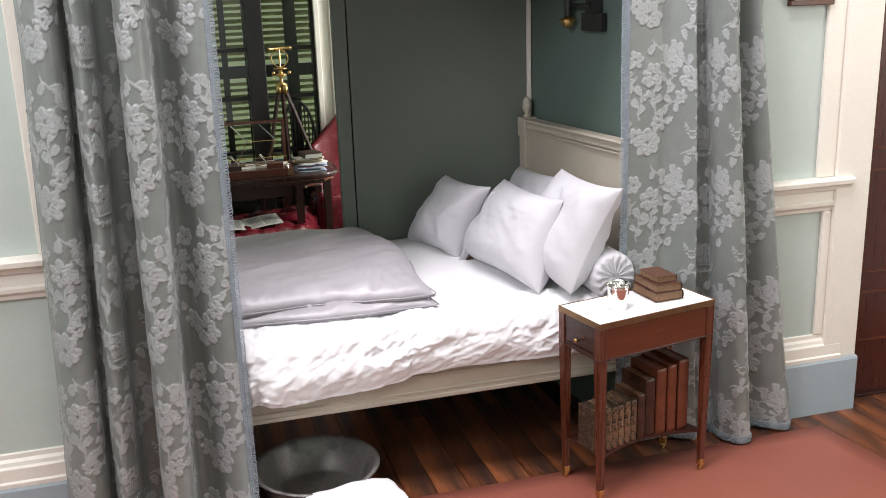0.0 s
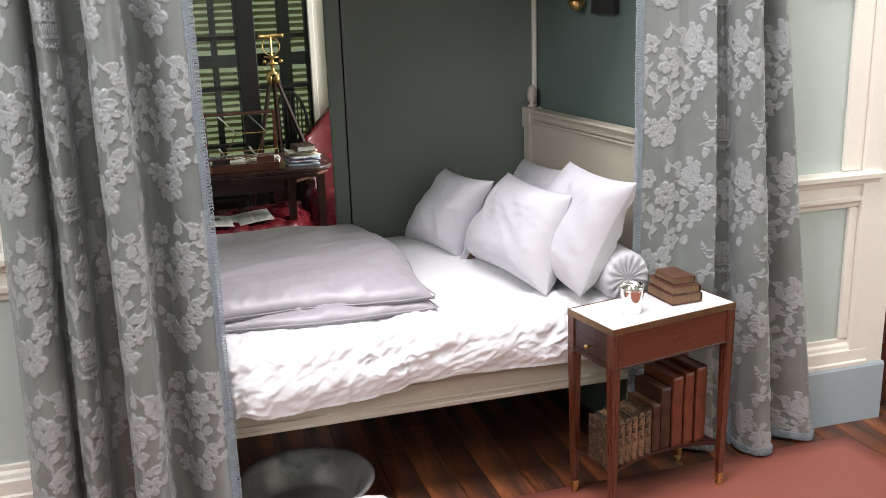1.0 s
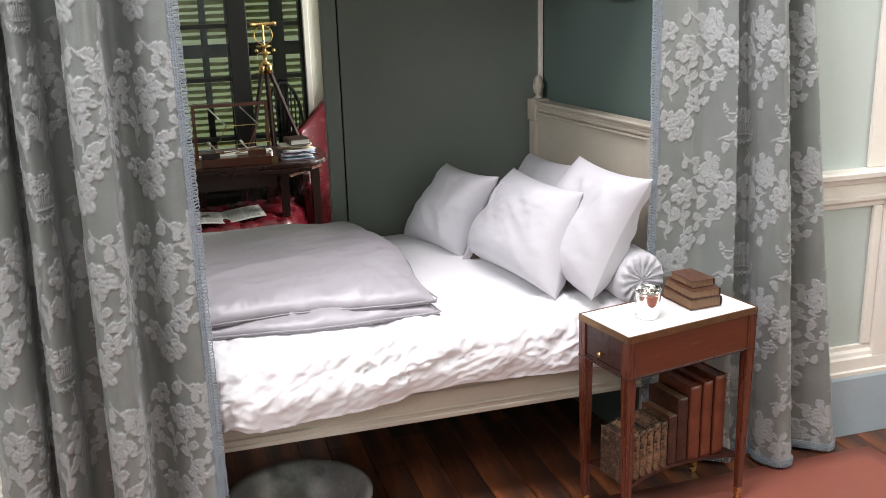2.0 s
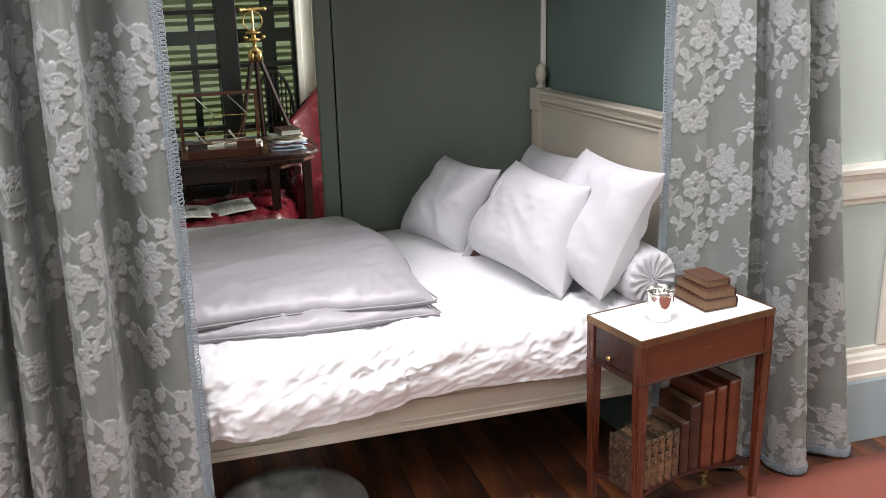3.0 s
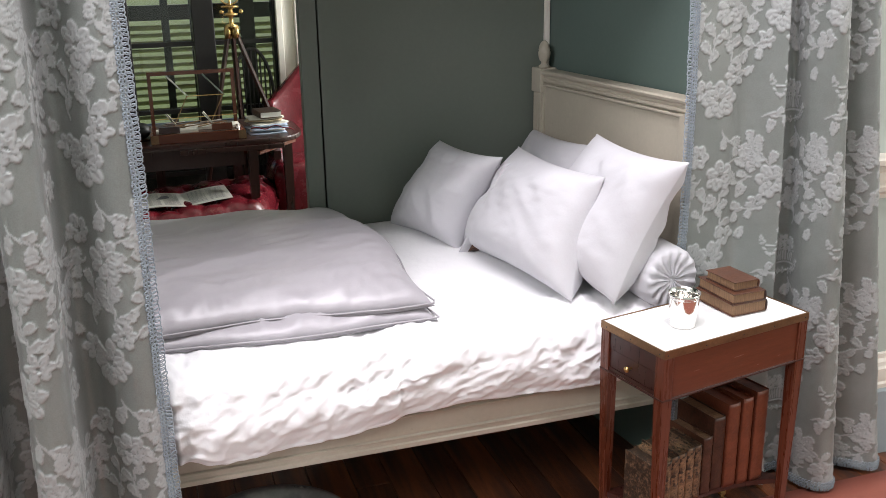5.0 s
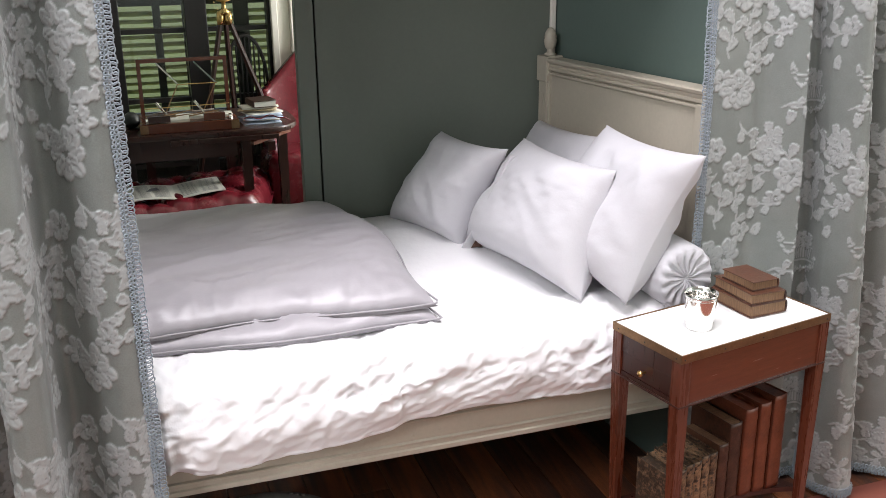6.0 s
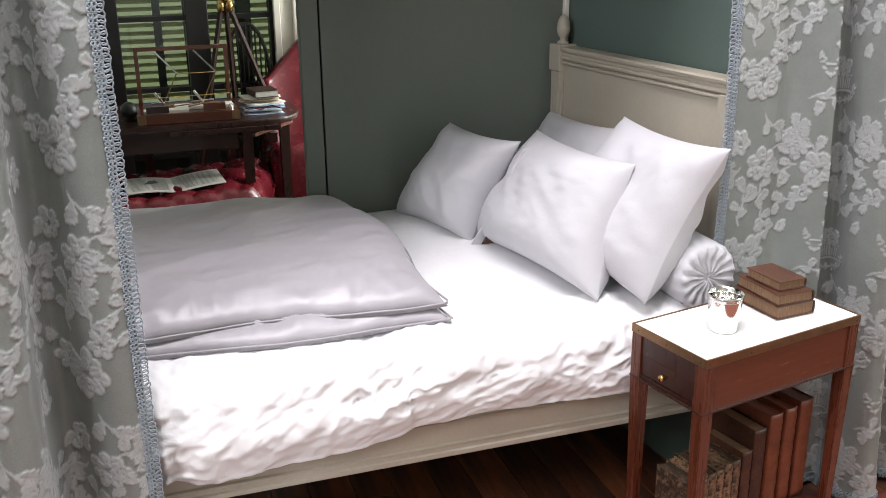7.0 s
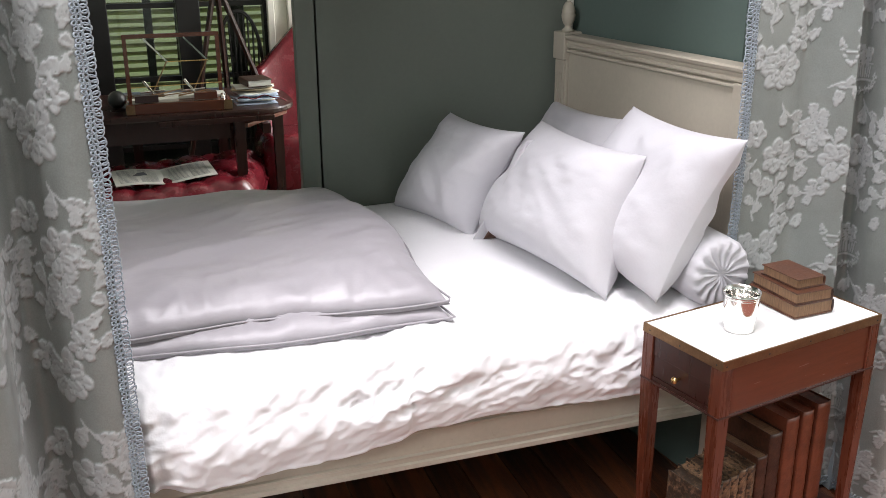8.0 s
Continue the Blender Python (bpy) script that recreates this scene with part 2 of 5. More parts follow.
def moulding(bm, profile, a, b):
    """A profile of (out, up) pairs run from a to b, out being to the right of the run."""
    a, b = Vector(a), Vector(b)
    run = (b - a).normalized()
    out = run.cross(Vector((0, 0, 1)))
    ends = [[bm.verts.new(p + out * o + Vector((0, 0, 1)) * u) for o, u in profile] for p in (a, b)]
    n = len(profile)
    for i in range(n):
        bm.faces.new((ends[0][i], ends[0][(i + 1) % n], ends[1][(i + 1) % n], ends[1][i]))
    bm.faces.new(ends[0][::-1])
    bm.faces.new(ends[1])
    return bm


def wob(x, y, z, s=1.0):
    return noise.noise(Vector((x * s, y * s, z * s)))


# ---- structure ----
WALL, TOP = 2.46, 4.6
tagged(structure("ground", boxes((-300, 300, -300, 300, -0.5, -0.3)), GROUND))
floor = structure("floor", boxes((-2.6, 3.8, -2.3, 5.5, -0.2, -0.03)), MAHOGANY_DARK)
structure("wall_alcove_front_left", boxes((-2.6, -0.42, WALL, 2.60, 0, TOP)), PAINT_GREEN)
structure("wall_alcove_front_right", boxes((1.70, 2.72, WALL, 2.60, 0, TOP)), PAINT_GREEN)
# lintel and alcove ceiling are out of view, set low to shade the bed's back
structure("wall_over_alcove", boxes((-0.42, 1.70, WALL, 2.60, 2.15, TOP)), PAINT_GREEN)
structure("wall_over_door", boxes((2.72, 3.6, WALL, 2.60, 2.2, TOP), (3.6, 3.8, WALL, 2.60, 0, TOP)), PAINT_GREEN)
structure("wall_west", boxes((-2.8, -2.6, -2.5, -1.1, 0, TOP), (-2.8, -2.6, 0.3, 2.6, 0, TOP), (-2.8, -2.6, -1.1, 0.3, 0, 2.8), (-2.8, -2.6, -1.1, 0.3, 4.4, TOP)), PAINT_GREEN)
# the opening is out of view, added only to hold the east fill
structure("wall_east", boxes((3.8, 4.0, -2.5, 0.0, 0, TOP), (3.8, 4.0, 1.2, 2.6, 0, TOP), (3.8, 4.0, 0.0, 1.2, 0, 1.2), (3.8, 4.0, 0.0, 1.2, 2.8, TOP)), PAINT_GREEN)
structure("wall_south", boxes((-2.6, 3.8, -2.5, -2.3, 0, TOP)), PAINT_GREEN)
structure("ceiling", boxes((-2.8, -0.75, -2.5, 2.6, TOP, 4.8), (1.85, 4.0, -2.5, 2.6, TOP, 4.8), (-0.75, 1.85, -2.5, 0.95, TOP, 4.8), (-0.75, 1.85, 2.05, 2.6, TOP, 4.8)), PLASTER)
head_wall = boxes((0, 0.25, -0.84, 0.04, 0, 2.15))
bmesh.ops.transform(head_wall, matrix=pose(1.532, 3.41, 0, 0, 0, 7.0), verts=head_wall.verts)
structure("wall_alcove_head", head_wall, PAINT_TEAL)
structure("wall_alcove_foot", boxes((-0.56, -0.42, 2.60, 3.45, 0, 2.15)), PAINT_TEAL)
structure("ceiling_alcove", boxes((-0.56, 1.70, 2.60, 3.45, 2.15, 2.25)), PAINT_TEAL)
structure("trim_alcove_corner", boxes((1.510, 1.530, 3.388, 3.408, 0, 2.15), bevel=0.004), PAINT_WHITE)

screen = thing("alcove_screen", (1.10, 3.43, 0), "grey-green painted wooden panel closing the far side of the alcove", "screen")
part("panel", boxes((-0.461, 0.475, -0.02, 0.02, 0, 2.15), bevel=0.002), PAINT_SCREEN, screen)
part("edge_post", boxes((-0.53, -0.467, -0.022, 0.022, 0, 2.15), bevel=0.003), PAINT_SCREEN, screen, "narrow green painted edge post")
part("rebate", boxes((-0.50, -0.43, 0.022, 0.03, 0, 2.15)), SASH, screen, "dark rebate behind the joint")

# panelled dado of the bedroom wall, either side of the alcove
PLINTH = [(0, 0), (0.05, 0), (0.05, 0.25), (0.045, 0.262), (0, 0.262)]
BASE = [(0, 0.262), (0.046, 0.262), (0.046, 0.278), (0.038, 0.284), (0.036, 0.330), (0.028, 0.338), (0.024, 0.352), (0.014, 0.362), (0.012, 0.378), (0, 0.380)]
DADO = [(0, 0.955), (0.014, 0.957), (0.018, 0.972), (0.032, 0.985), (0.034, 1.000), (0.022, 1.006), (0.022, 1.048), (0.034, 1.054), (0.040, 1.072), (0.060, 1.080), (0.062, 1.098), (0.056, 1.106), (0, 1.108)]
for side, x0, x1 in (("left", -2.6, -0.50), ("right", 1.99, 2.74)):
    structure("baseboard_" + side, moulding(bmesh.new(), PLINTH, (x0, WALL, 0), (x1, WALL, 0)), PAINT_PLINTH)
    structure("trim_base_" + side, moulding(bmesh.new(), BASE, (x0, WALL, 0), (x1 - (0.09 if side == "right" else 0), WALL, 0)), PAINT_WHITE)
    structure("trim_dado_" + side, moulding(bmesh.new(), DADO, (x0, WALL, 0), (x1 - (0.10 if side == "right" else 0), WALL, 0)), PAINT_WHITE)
stile = bmesh.new()
box(stile, 2.565, 2.735, 2.425, WALL + 0.001, 0.262, 3.4, 0.003)
box(stile, 2.475, 2.565, 2.442, WALL + 0.001, 1.108, 3.4, 0.006)
box(stile, 2.520, 2.565, 2.442, WALL + 0.001, 0.380, 0.955, 0.006)
structure("trim_door_casing", stile, PAINT_WHITE)
structure("trim_panel_stile_left", boxes((-0.665, -0.52, 2.44, WALL + 0.001, 1.108, 3.4), bevel=0.005), PAINT_WHITE)

door = thing("door_1", (3.16, 2.53, 0), "closed dark red mahogany panelled door with light inlaid lines", "door")
tagged(door, kind="structure")
dm = bmesh.new()
box(dm, -0.437, 0.437, 0.0, 0.045, 0.01, 2.19, 0.003)
part("door_leaf", dm, DOOR_WOOD, door)
for z0, z1 in ((0.28, 0.52), (0.62, 1.10), (1.20, 1.98)):
    for xc in (-0.2, 0.2):
        pm = bmesh.new()
        for a, b in (((-1, -1), (1, -1)), ((1, -1), (1, 1)), ((1, 1), (-1, 1)), ((-1, 1), (-1, -1))):
            bar(pm, (xc + a[0] * 0.14, -0.003, (z0 + z1) / 2 + a[1] * (z1 - z0) / 2), (xc + b[0] * 0.14, -0.003, (z0 + z1) / 2 + b[1] * (z1 - z0) / 2), 0.012, 0.008)
        part("panel_moulding", pm, MAHOGANY, door, "thin lighter inlaid line")
structure("trim_door_step", boxes((2.745, 3.6, 2.50, 2.60, 0.0, 0.012), bevel=0.003), MAHOGANY_DARK)

# the far room
structure("wall_study_partition", boxes((-1.6, -0.56, 3.41, 3.45, 0, 3.2), (1.70, 2.8, 3.41, 3.45, 0, 3.2), (-0.56, 1.70, 3.45, 3.50, 2.15, 3.2)), PAINT_GREEN)
structure("wall_study_west", boxes((-1.7, -1.6, 2.6, 5.4, 0, 3.2)), PAINT_GREEN)
structure("wall_study_east", boxes((2.8, 2.9, 2.6, 3.7, 0, 3.2), (2.8, 2.9, 4.9, 5.4, 0, 3.2), (2.8, 2.9, 3.7, 4.9, 0, 0.7), (2.8, 2.9, 3.7, 4.9, 2.8, 3.2)), PAINT_GREEN)
structure("ceiling_study", boxes((-1.7, 2.9, 2.60, 5.4, 3.2, 3.3)), PLASTER)
structure("wall_study_window", boxes((-1.7, -0.22, 5.2, 5.4, 0, 3.2), (0.81, 2.9, 5.2, 5.4, 0, 3.2), (-0.22, 0.81, 5.2, 5.4, 2.7, 3.2)), PAINT_WHITE)
cas = bmesh.new()
for x0, x1, y in ((0.758, 0.792, 5.165), (0.792, 0.855, 5.18), (0.855, 0.99, 5.155)):
    box(cas, x0, x1, y, 5.2, 0, 2.8, 0.004)
structure("trim_study_casing_right", cas, PAINT_WHITE)
cas = bmesh.new()
for x0, x1, y in ((-0.26, -0.222, 5.165), (-0.32, -0.26, 5.18), (-0.355, -0.32, 5.155)):
    box(cas, x0, x1, y, 5.2, 0, 2.8, 0.004)
structure("trim_study_casing_left", cas, PAINT_WHITE)


# ---- the bed ----
def bed_top(x, y):
    """Height of the made bed's surface."""
    return 0.715 + 0.062 * min(1.0, max(0.0, (y - 2.45) / 0.75)) + 0.006 * wob(x, y, 0.3, 3.0)


bed = thing("bed", (0.58, 2.92, 0), "cream painted wooden bed with worn mouldings and finials", "bed")
bm = bmesh.new()
box(bm, 0.895, 0.920, -0.43, 0.40, 0.40, 1.284, 0.003)
part("headboard", bm, PAINT_BED, bed, "smooth worn cream headboard panel", False)
CAP = [(-0.022, 1.284), (0.022, 1.284), (0.025, 1.288), (0.025, 1.296), (0.021, 1.299), (0.022, 1.308), (0.032, 1.314), (0.035, 1.322), (0.030, 1.328), (-0.030, 1.328), (-0.034, 1.318), (-0.024, 1.306)]
part("headboard_cap", moulding(bmesh.new(), CAP, (0.908, 0.41, 0), (0.908, -0.47, 0)), PAINT_BED, bed, "moulded cap rail")
bm = bmesh.new()
for y0, y1, z0, z1 in ((-0.42, 0.405, 1.268, 1.278), (0.39, 0.40, 0.55, 1.25)):
    box(bm, 0.884, 0.896, y0, y1, z0, z1, 0.003)
part("headboard_bead", bm, PAINT_BED, bed, "raised bead round the headboard panel")
FINIAL = [(0.020, 0.0), (0.021, 0.006), (0.012, 0.012), (0.011, 0.020), (0.017, 0.026), (0.021, 0.036), (0.0235, 0.050), (0.0235, 0.058), (0.021, 0.060), (0.0225, 0.066), (0.019, 0.082), (0.012, 0.094), (0.004, 0.100)]
for y in (0.425, -0.445):
    bm = bmesh.new()
    near = y < 0
    box(bm, 0.878, 0.938, y - 0.027, y + 0.027, 0.0, 1.282 if near else 1.241, 0.003)
    post = part("bedpost", bm, PAINT_BED, bed, "square corner post")
    for k in () if near else (-0.014, 0.0, 0.014):
        part("reed", boxes((0.8755, 0.8775, y + k - 0.004, y + k + 0.004, 0.75, 1.20)), PAINT_BED, post)
    if near:
        continue
    bm = bmesh.new()
    box(bm, 0.872, 0.944, y - 0.034, y + 0.034, 1.242, 1.334, 0.004)
    part("post_block", bm, PAINT_BED, post)
    bm = lathe(bmesh.new(), FINIAL, 20, Matrix.Translation((0.908, y, 1.334)))
    part("finial", bm, PAINT_BED, post, "turned acorn finial", True)
# the head leans a few degrees off square, away from the room
ASKEW = Matrix.Translation((0.908, 0.425, 0.0)) @ Matrix.Rotation(radians(7.0), 4, "Z") @ Matrix.Translation((-0.908, -0.425, 0))
for ob in bed.children:
    ob.data.transform(ASKEW)
    for sub in ob.children:
        sub.data.transform(ASKEW)
RAIL = [(-0.030, 0.383), (0.000, 0.383), (0.004, 0.387), (0.004, 0.399), (0.000, 0.403), (0.000, 0.413), (0.003, 0.417), (0.003, 0.421), (-0.002, 0.425), (-0.002, 0.481), (0.003, 0.485), (0.003, 0.489), (0.000, 0.493), (0.000, 0.506), (-0.006, 0.513), (-0.030, 0.513)]
part("side_rail", moulding(bmesh.new(), RAIL, (-0.95, -0.545, 0), (0.92, -0.545, 0)), PAINT_BED, bed, "moulded side rail")
part("side_rail", boxes((-0.95, 0.92, 0.44, 0.47, 0.392, 0.522), bevel=0.004), PAINT_BED, bed)
part("foot_rail", boxes((-0.98, -0.945, -0.49, 0.46, 0.392, 0.56), bevel=0.004), PAINT_BED, bed)
for y in (-0.48, 0.45):
    part("leg", boxes((-0.985, -0.93, y - 0.027, y + 0.027, 0, 0.60), bevel=0.004), PAINT_BED, bed)
for k in range(9):
    part("slat", boxes((-0.85 + k * 0.2, -0.77 + k * 0.2, -0.475, 0.435, 0.42, 0.44)), MAHOGANY_DARK, bed, "dark wooden bed slat")
bm = bmesh.new()
box(bm, -0.375, 1.465, 2.42, 3.37, 0.445, 0.665, 0.05)
solo("mattress", bm, LINEN, "white mattress mostly hidden under bedclothes", "mattress")


def hem(x):
    """Height of the sheet's lower edge along the front of the bed."""
    rows = ((-0.4, 0.485), (0.0, 0.480), (0.10, 0.462), (0.27, 0.466), (0.42, 0.472), (0.56, 0.488), (0.64, 0.512), (0.70, 0.508), (0.80, 0.516), (0.95, 0.508), (1.18, 0.508), (1.5, 0.505))
    for (a, p), (b, q) in zip(rows, rows[1:]):
        if a <= x <= b:
            k = (x - a) / (b - a)
            k = k * k * (3 - 2 * k)
            return p + (q - p) * k
    return 0.5


def sheet_point(u, v):
    x = -0.38 + 1.87 * u
    # v runs from the back over the top and down the front
    total = 0.85 + 0.16 + 0.20
    s = v * total
    if s < 0.85:
        y, z = 3.385 - s, 0.0
        z = bed_top(x, y)
        y0 = 0
    elif s < 1.01:
        a = (s - 0.85) / 0.16 * math.pi / 2
        y, z = 2.535 - 0.190 * math.sin(a), bed_top(x, 2.535) - 0.085 * (1 - math.cos(a))
    else:
        k = (s - 1.01) / 0.20
        ztop = bed_top(x, 2.535) - 0.085
        z = ztop + (hem(x) - ztop) * k
        bag = 0.028 * math.sin(math.pi * min(1, k * 1.05)) * (1.0 if x < 0.6 else 0.55)
        y = 2.345 - bag
    tuck = min(1.0, max(0.0, -x / 0.08))
    y += 0.085 * tuck * min(1.0, max(0.0, (s - 0.85) / 0.16))
    f = min(1.0, max(0.10, (s - 0.80) / 0.13))
    # creases run down and towards the foot, broken by broad calm patches
    twist = 0.25 * noise.noise(Vector((x * 2.2, s * 2.2, 9.0)))
    c, l = x * 0.62 + s * 0.80 + 0.10 * twist, s * 0.62 - x * 0.80
    p = Vector((c * 8.5, l * 3.0, 0.7 + twist))
    calm = min(1.0, max(0.32, 0.7 + 1.2 * noise.noise(Vector((x * 2.6 + 1.0, s * 3.0, 4.0)))))
    w = calm * (1.0 - (noise.noise(p) ** 2 + 0.004) ** 0.5 * 2.4)
    w2 = calm * (1.0 - (noise.noise(p * 2.0 + Vector((3, 1, 0))) ** 2 + 0.003) ** 0.5 * 2.4)
    w3 = noise.noise(Vector((x * 30, s * 34, 2.0)))
    w4 = calm * (1.0 - (noise.noise(p * 3.6 + Vector((7, 2, 0))) ** 2 + 0.002) ** 0.5 * 2.4)
    d = f * (0.006 * max(-0.3, w) + 0.007 * max(-0.4, w2) + 0.006 * max(-0.4, w4) + 0.0014 * w3)
    cr = lambda k, q: 1.0 - (noise.noise(Vector((x * k + q, s * k * 1.25 + 0.4 * x * k, q))) ** 2 + 0.003) ** 0.5 * 2.6
    d += f * calm * (0.015 * max(-0.4, cr(6.5, 3.1)) + 0.011 * max(-0.4, cr(13.0, 5.3)) + 0.008 * max(-0.4, cr(27.0, 7.7)))
    swell = 0.016 * f * noise.noise(Vector((x * 3.1 + 4, s * 2.0, 5)))
    if s < 0.85:
        return (x, y, z + d * 0.5)
    a = min(1.0, (s - 0.85) / 0.16) * math.pi / 2
    return (x, y - math.sin(a) * (d + swell), z + math.cos(a) * d)


bm = bmesh.new()
sheet(bm, sheet_point, 340, 190)
cover = solo("bed_sheet", bm, LINEN_SHEET, "rumpled white cotton sheet hanging over the bed rail", "sheet")
sol = cover.modifiers.new("thickness", "SOLIDIFY")
sol.thickness, sol.offset = 0.004, -1


def duvet_edge(k):
    """Right end of the folded duvet at depth k, from front 0 to back 1."""
    return 0.765 - 0.10 * k ** 1.6 - 0.02 * math.sin(k * 9)


def duvet_layer(z0, thick, front, seed, crown):
    """A soft closed quilt layer, rounded at its rim."""
    bm = bmesh.new()

    def surf(u, v, up):
        k = v
        xr = duvet_edge(k)
        x = -0.40 + (xr + 0.40) * u
        y = front + 0.035 * (1 - u) + (3.375 - front) * v + 0.012 * math.sin(x * 9 + seed)
        ex = min(1, (1 - u) / 0.13) if u > 0.5 else 1
        ey = min(min(1, v / 0.14), min(1, (1 - v) / 0.16))
        e = (1 - (1 - ex) ** 2.4) ** 0.5 * (1 - (1 - ey) ** 2.4) ** 0.5
        base = bed_top(x, y) + z0
        p = Vector((x * 1.8 + y * 0.8, y * 5.0 - x * 1.2, seed))
        rd = lambda q: 1 - (noise.noise(q) ** 2 + 0.003) ** 0.5 * 2.2
        w = rd(p) * 0.013 + rd(p * 2.1) * 0.006 + rd(p * 4.3) * 0.0022
        puckers = (0.010 * rd(Vector((x * 13 + y * 5, y * 4, seed))) + 0.006 * rd(Vector((x * 27 - y * 9, y * 9, seed + 4)))) * (1 - min(1, v / 0.30))
        h = thick * (0.10 + 0.90 * e) + (crown * math.sin(math.pi * min(1, v)) * e) + (w + puckers) * e
        droop = 0.02 * max(0, 0.15 - v) * 3
        return (x, y - (0.012 if up else 0) * (1 - e), base + (h if up else 0.004) - droop)
    top = sheet(bm, lambda u, v: surf(u, v, True), 110, 90)
    bot = sheet(bm, lambda u, v: surf(u, v, False), 110, 90)
    n, m = 110, 90
    for i in range(n):
        bm.faces.new((top[i][0], top[i + 1][0], bot[i + 1][0], bot[i][0]))
        bm.faces.new((top[i][m], top[i + 1][m], bot[i + 1][m], bot[i][m]))
    for j in range(m):
        bm.faces.new((top[n][j], top[n][j + 1], bot[n][j + 1], bot[n][j]))
        bm.faces.new((top[0][j], top[0][j + 1], bot[0][j + 1], bot[0][j]))
    return bm


duvet = thing("duvet", (0, 0, 0), "silver grey satin quilt folded double across the foot of the bed", "duvet")
lf = part("lower_fold", duvet_layer(0.018, 0.034, 2.470, 1.7, 0.0), DUVET, duvet, "", True)
uf = part("upper_fold", duvet_layer(0.052, 0.048, 2.510, 5.2, 0.022), DUVET, duvet, "", True)
for fold, z0, front, seed in ((lf, 0.024, 2.470, 1.7), (uf, 0.058, 2.510, 5.2)):
    bm = bmesh.new()
    pts = []
    for k in range(70):
        u = k / 69
        x = -0.38 + (duvet_edge(0) - 0.004 + 0.38) * u
        pts.append((x, front + 0.035 * (1 - u) + 0.012 * math.sin(x * 9 + seed) - 0.0125, bed_top(x, front) + z0 + 0.003 * wob(x * 8, seed, 0)))
    for k in range(40):
        v = k / 39
        y = front + (3.30 - front) * v
        pts.append((duvet_edge(v) + 0.004, y, bed_top(0.7, y) + z0))
    tube(bm, pts, 0.006, 6)
    part("piping", bm, DUVET, fold, "thin corded seam", True)


def pillow(name, label, corners, thick, seed, material=LINEN, flange=0.0):
    """A stuffed pillow between four corners (bottom left, bottom right, top right, top left)."""
    c = [Vector(p) for p in corners]
    mid = sum(c, Vector()) / 4
    nrm = (c[1] - c[0]).cross(c[3] - c[0]).normalized()
    bm = bmesh.new()
    n = 44

    def surf(u, v, side):
        a, b = 2 * u - 1, 2 * v - 1
        # edges draw in between the corners
        pull = 0.085
        aa, bb = a * (1 - pull * (1 - b * b)), b * (1 - pull * (1 - a * a))
        p = (c[0] * (1 - aa) * (1 - bb) + c[1] * (1 + aa) * (1 - bb) + c[2] * (1 + aa) * (1 + bb) + c[3] * (1 - aa) * (1 + bb)) / 4
        e = max(0.0, (1 - abs(a) ** 3.2)) ** 0.58 * max(0.0, (1 - abs(b) ** 3.2)) ** 0.58
        sag = 1 + 0.22 * (-b)
        q = Vector((a * 1.7, b * 1.7, seed + side))
        w = noise.noise(q * 0.8) * 0.018 + (1 - (noise.noise(Vector((q.x * 1.2 + q.y * 0.9, q.y * 0.7, q.z))) ** 2 + 0.004) ** 0.5 * 2) * 0.011 + (1 - (noise.noise(Vector((q.x * 2.6, q.y * 3.4, q.z + 2))) ** 2 + 0.004) ** 0.5 * 2) * 0.003
        edge = max(abs(a), abs(b))
        rad = math.atan2(b, a)
        gather = 0.003 * noise.noise(Vector((rad * 7, seed, 0))) * max(0, (edge - 0.6) / 0.4) * (1 - max(0, (edge - 0.93) / 0.07))
        return p + nrm * side * (thick / 2 * e * sag + (w + gather) * min(1, e * 1.6) + 0.0015)
    f = sheet(bm, lambda u, v: surf(u, v, 1), n, n)
    r = sheet(bm, lambda u, v: surf(u, v, -1), n, n)
    for i in range(n):
        bm.faces.new((f[i][0], f[i + 1][0], r[i + 1][0], r[i][0]))
        bm.faces.new((f[i][n], f[i + 1][n], r[i + 1][n], r[i][n]))
        bm.faces.new((f[0][i], f[0][i + 1], r[0][i + 1], r[0][i]))
        bm.faces.new((f[n][i], f[n][i + 1], r[n][i + 1], r[n][i]))
    return solo(name, bm, material, label, "pillow", "pillows on the bed")


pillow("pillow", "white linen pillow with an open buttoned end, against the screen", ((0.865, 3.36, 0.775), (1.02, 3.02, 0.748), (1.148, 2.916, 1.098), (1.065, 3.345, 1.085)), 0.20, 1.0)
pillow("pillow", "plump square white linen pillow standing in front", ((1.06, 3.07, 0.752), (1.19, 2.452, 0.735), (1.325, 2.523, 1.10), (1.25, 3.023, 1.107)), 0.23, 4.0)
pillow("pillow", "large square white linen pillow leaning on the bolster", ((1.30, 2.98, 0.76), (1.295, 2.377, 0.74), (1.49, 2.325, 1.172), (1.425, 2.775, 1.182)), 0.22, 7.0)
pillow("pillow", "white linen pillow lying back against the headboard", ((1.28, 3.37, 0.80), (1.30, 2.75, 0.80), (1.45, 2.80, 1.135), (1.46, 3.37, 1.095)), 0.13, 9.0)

# the open end of the pillowcase by the screen: turned hem and a dark gap with the ticking inside
case = thing("pillowcase_hem", (0, 0, 0), "open hem of a white pillowcase with its inner ticking showing", "pillowcase")
bm = bmesh.new()


def hem_flap(u, v):
    a, b = Vector((1.010, 2.985, 0.756)), Vector((1.142, 2.888, 1.080))
    p = a.lerp(b, u)
    bulge = math.sin(math.pi * u)
    wave = 0.022 * math.sin(u * 8.5) + 0.008 * math.sin(u * 21)
    return p + Vector((0.055 * v - 0.02 * bulge, -0.035 * bulge - 0.02 * v + wave * v, 0.012 * wave))


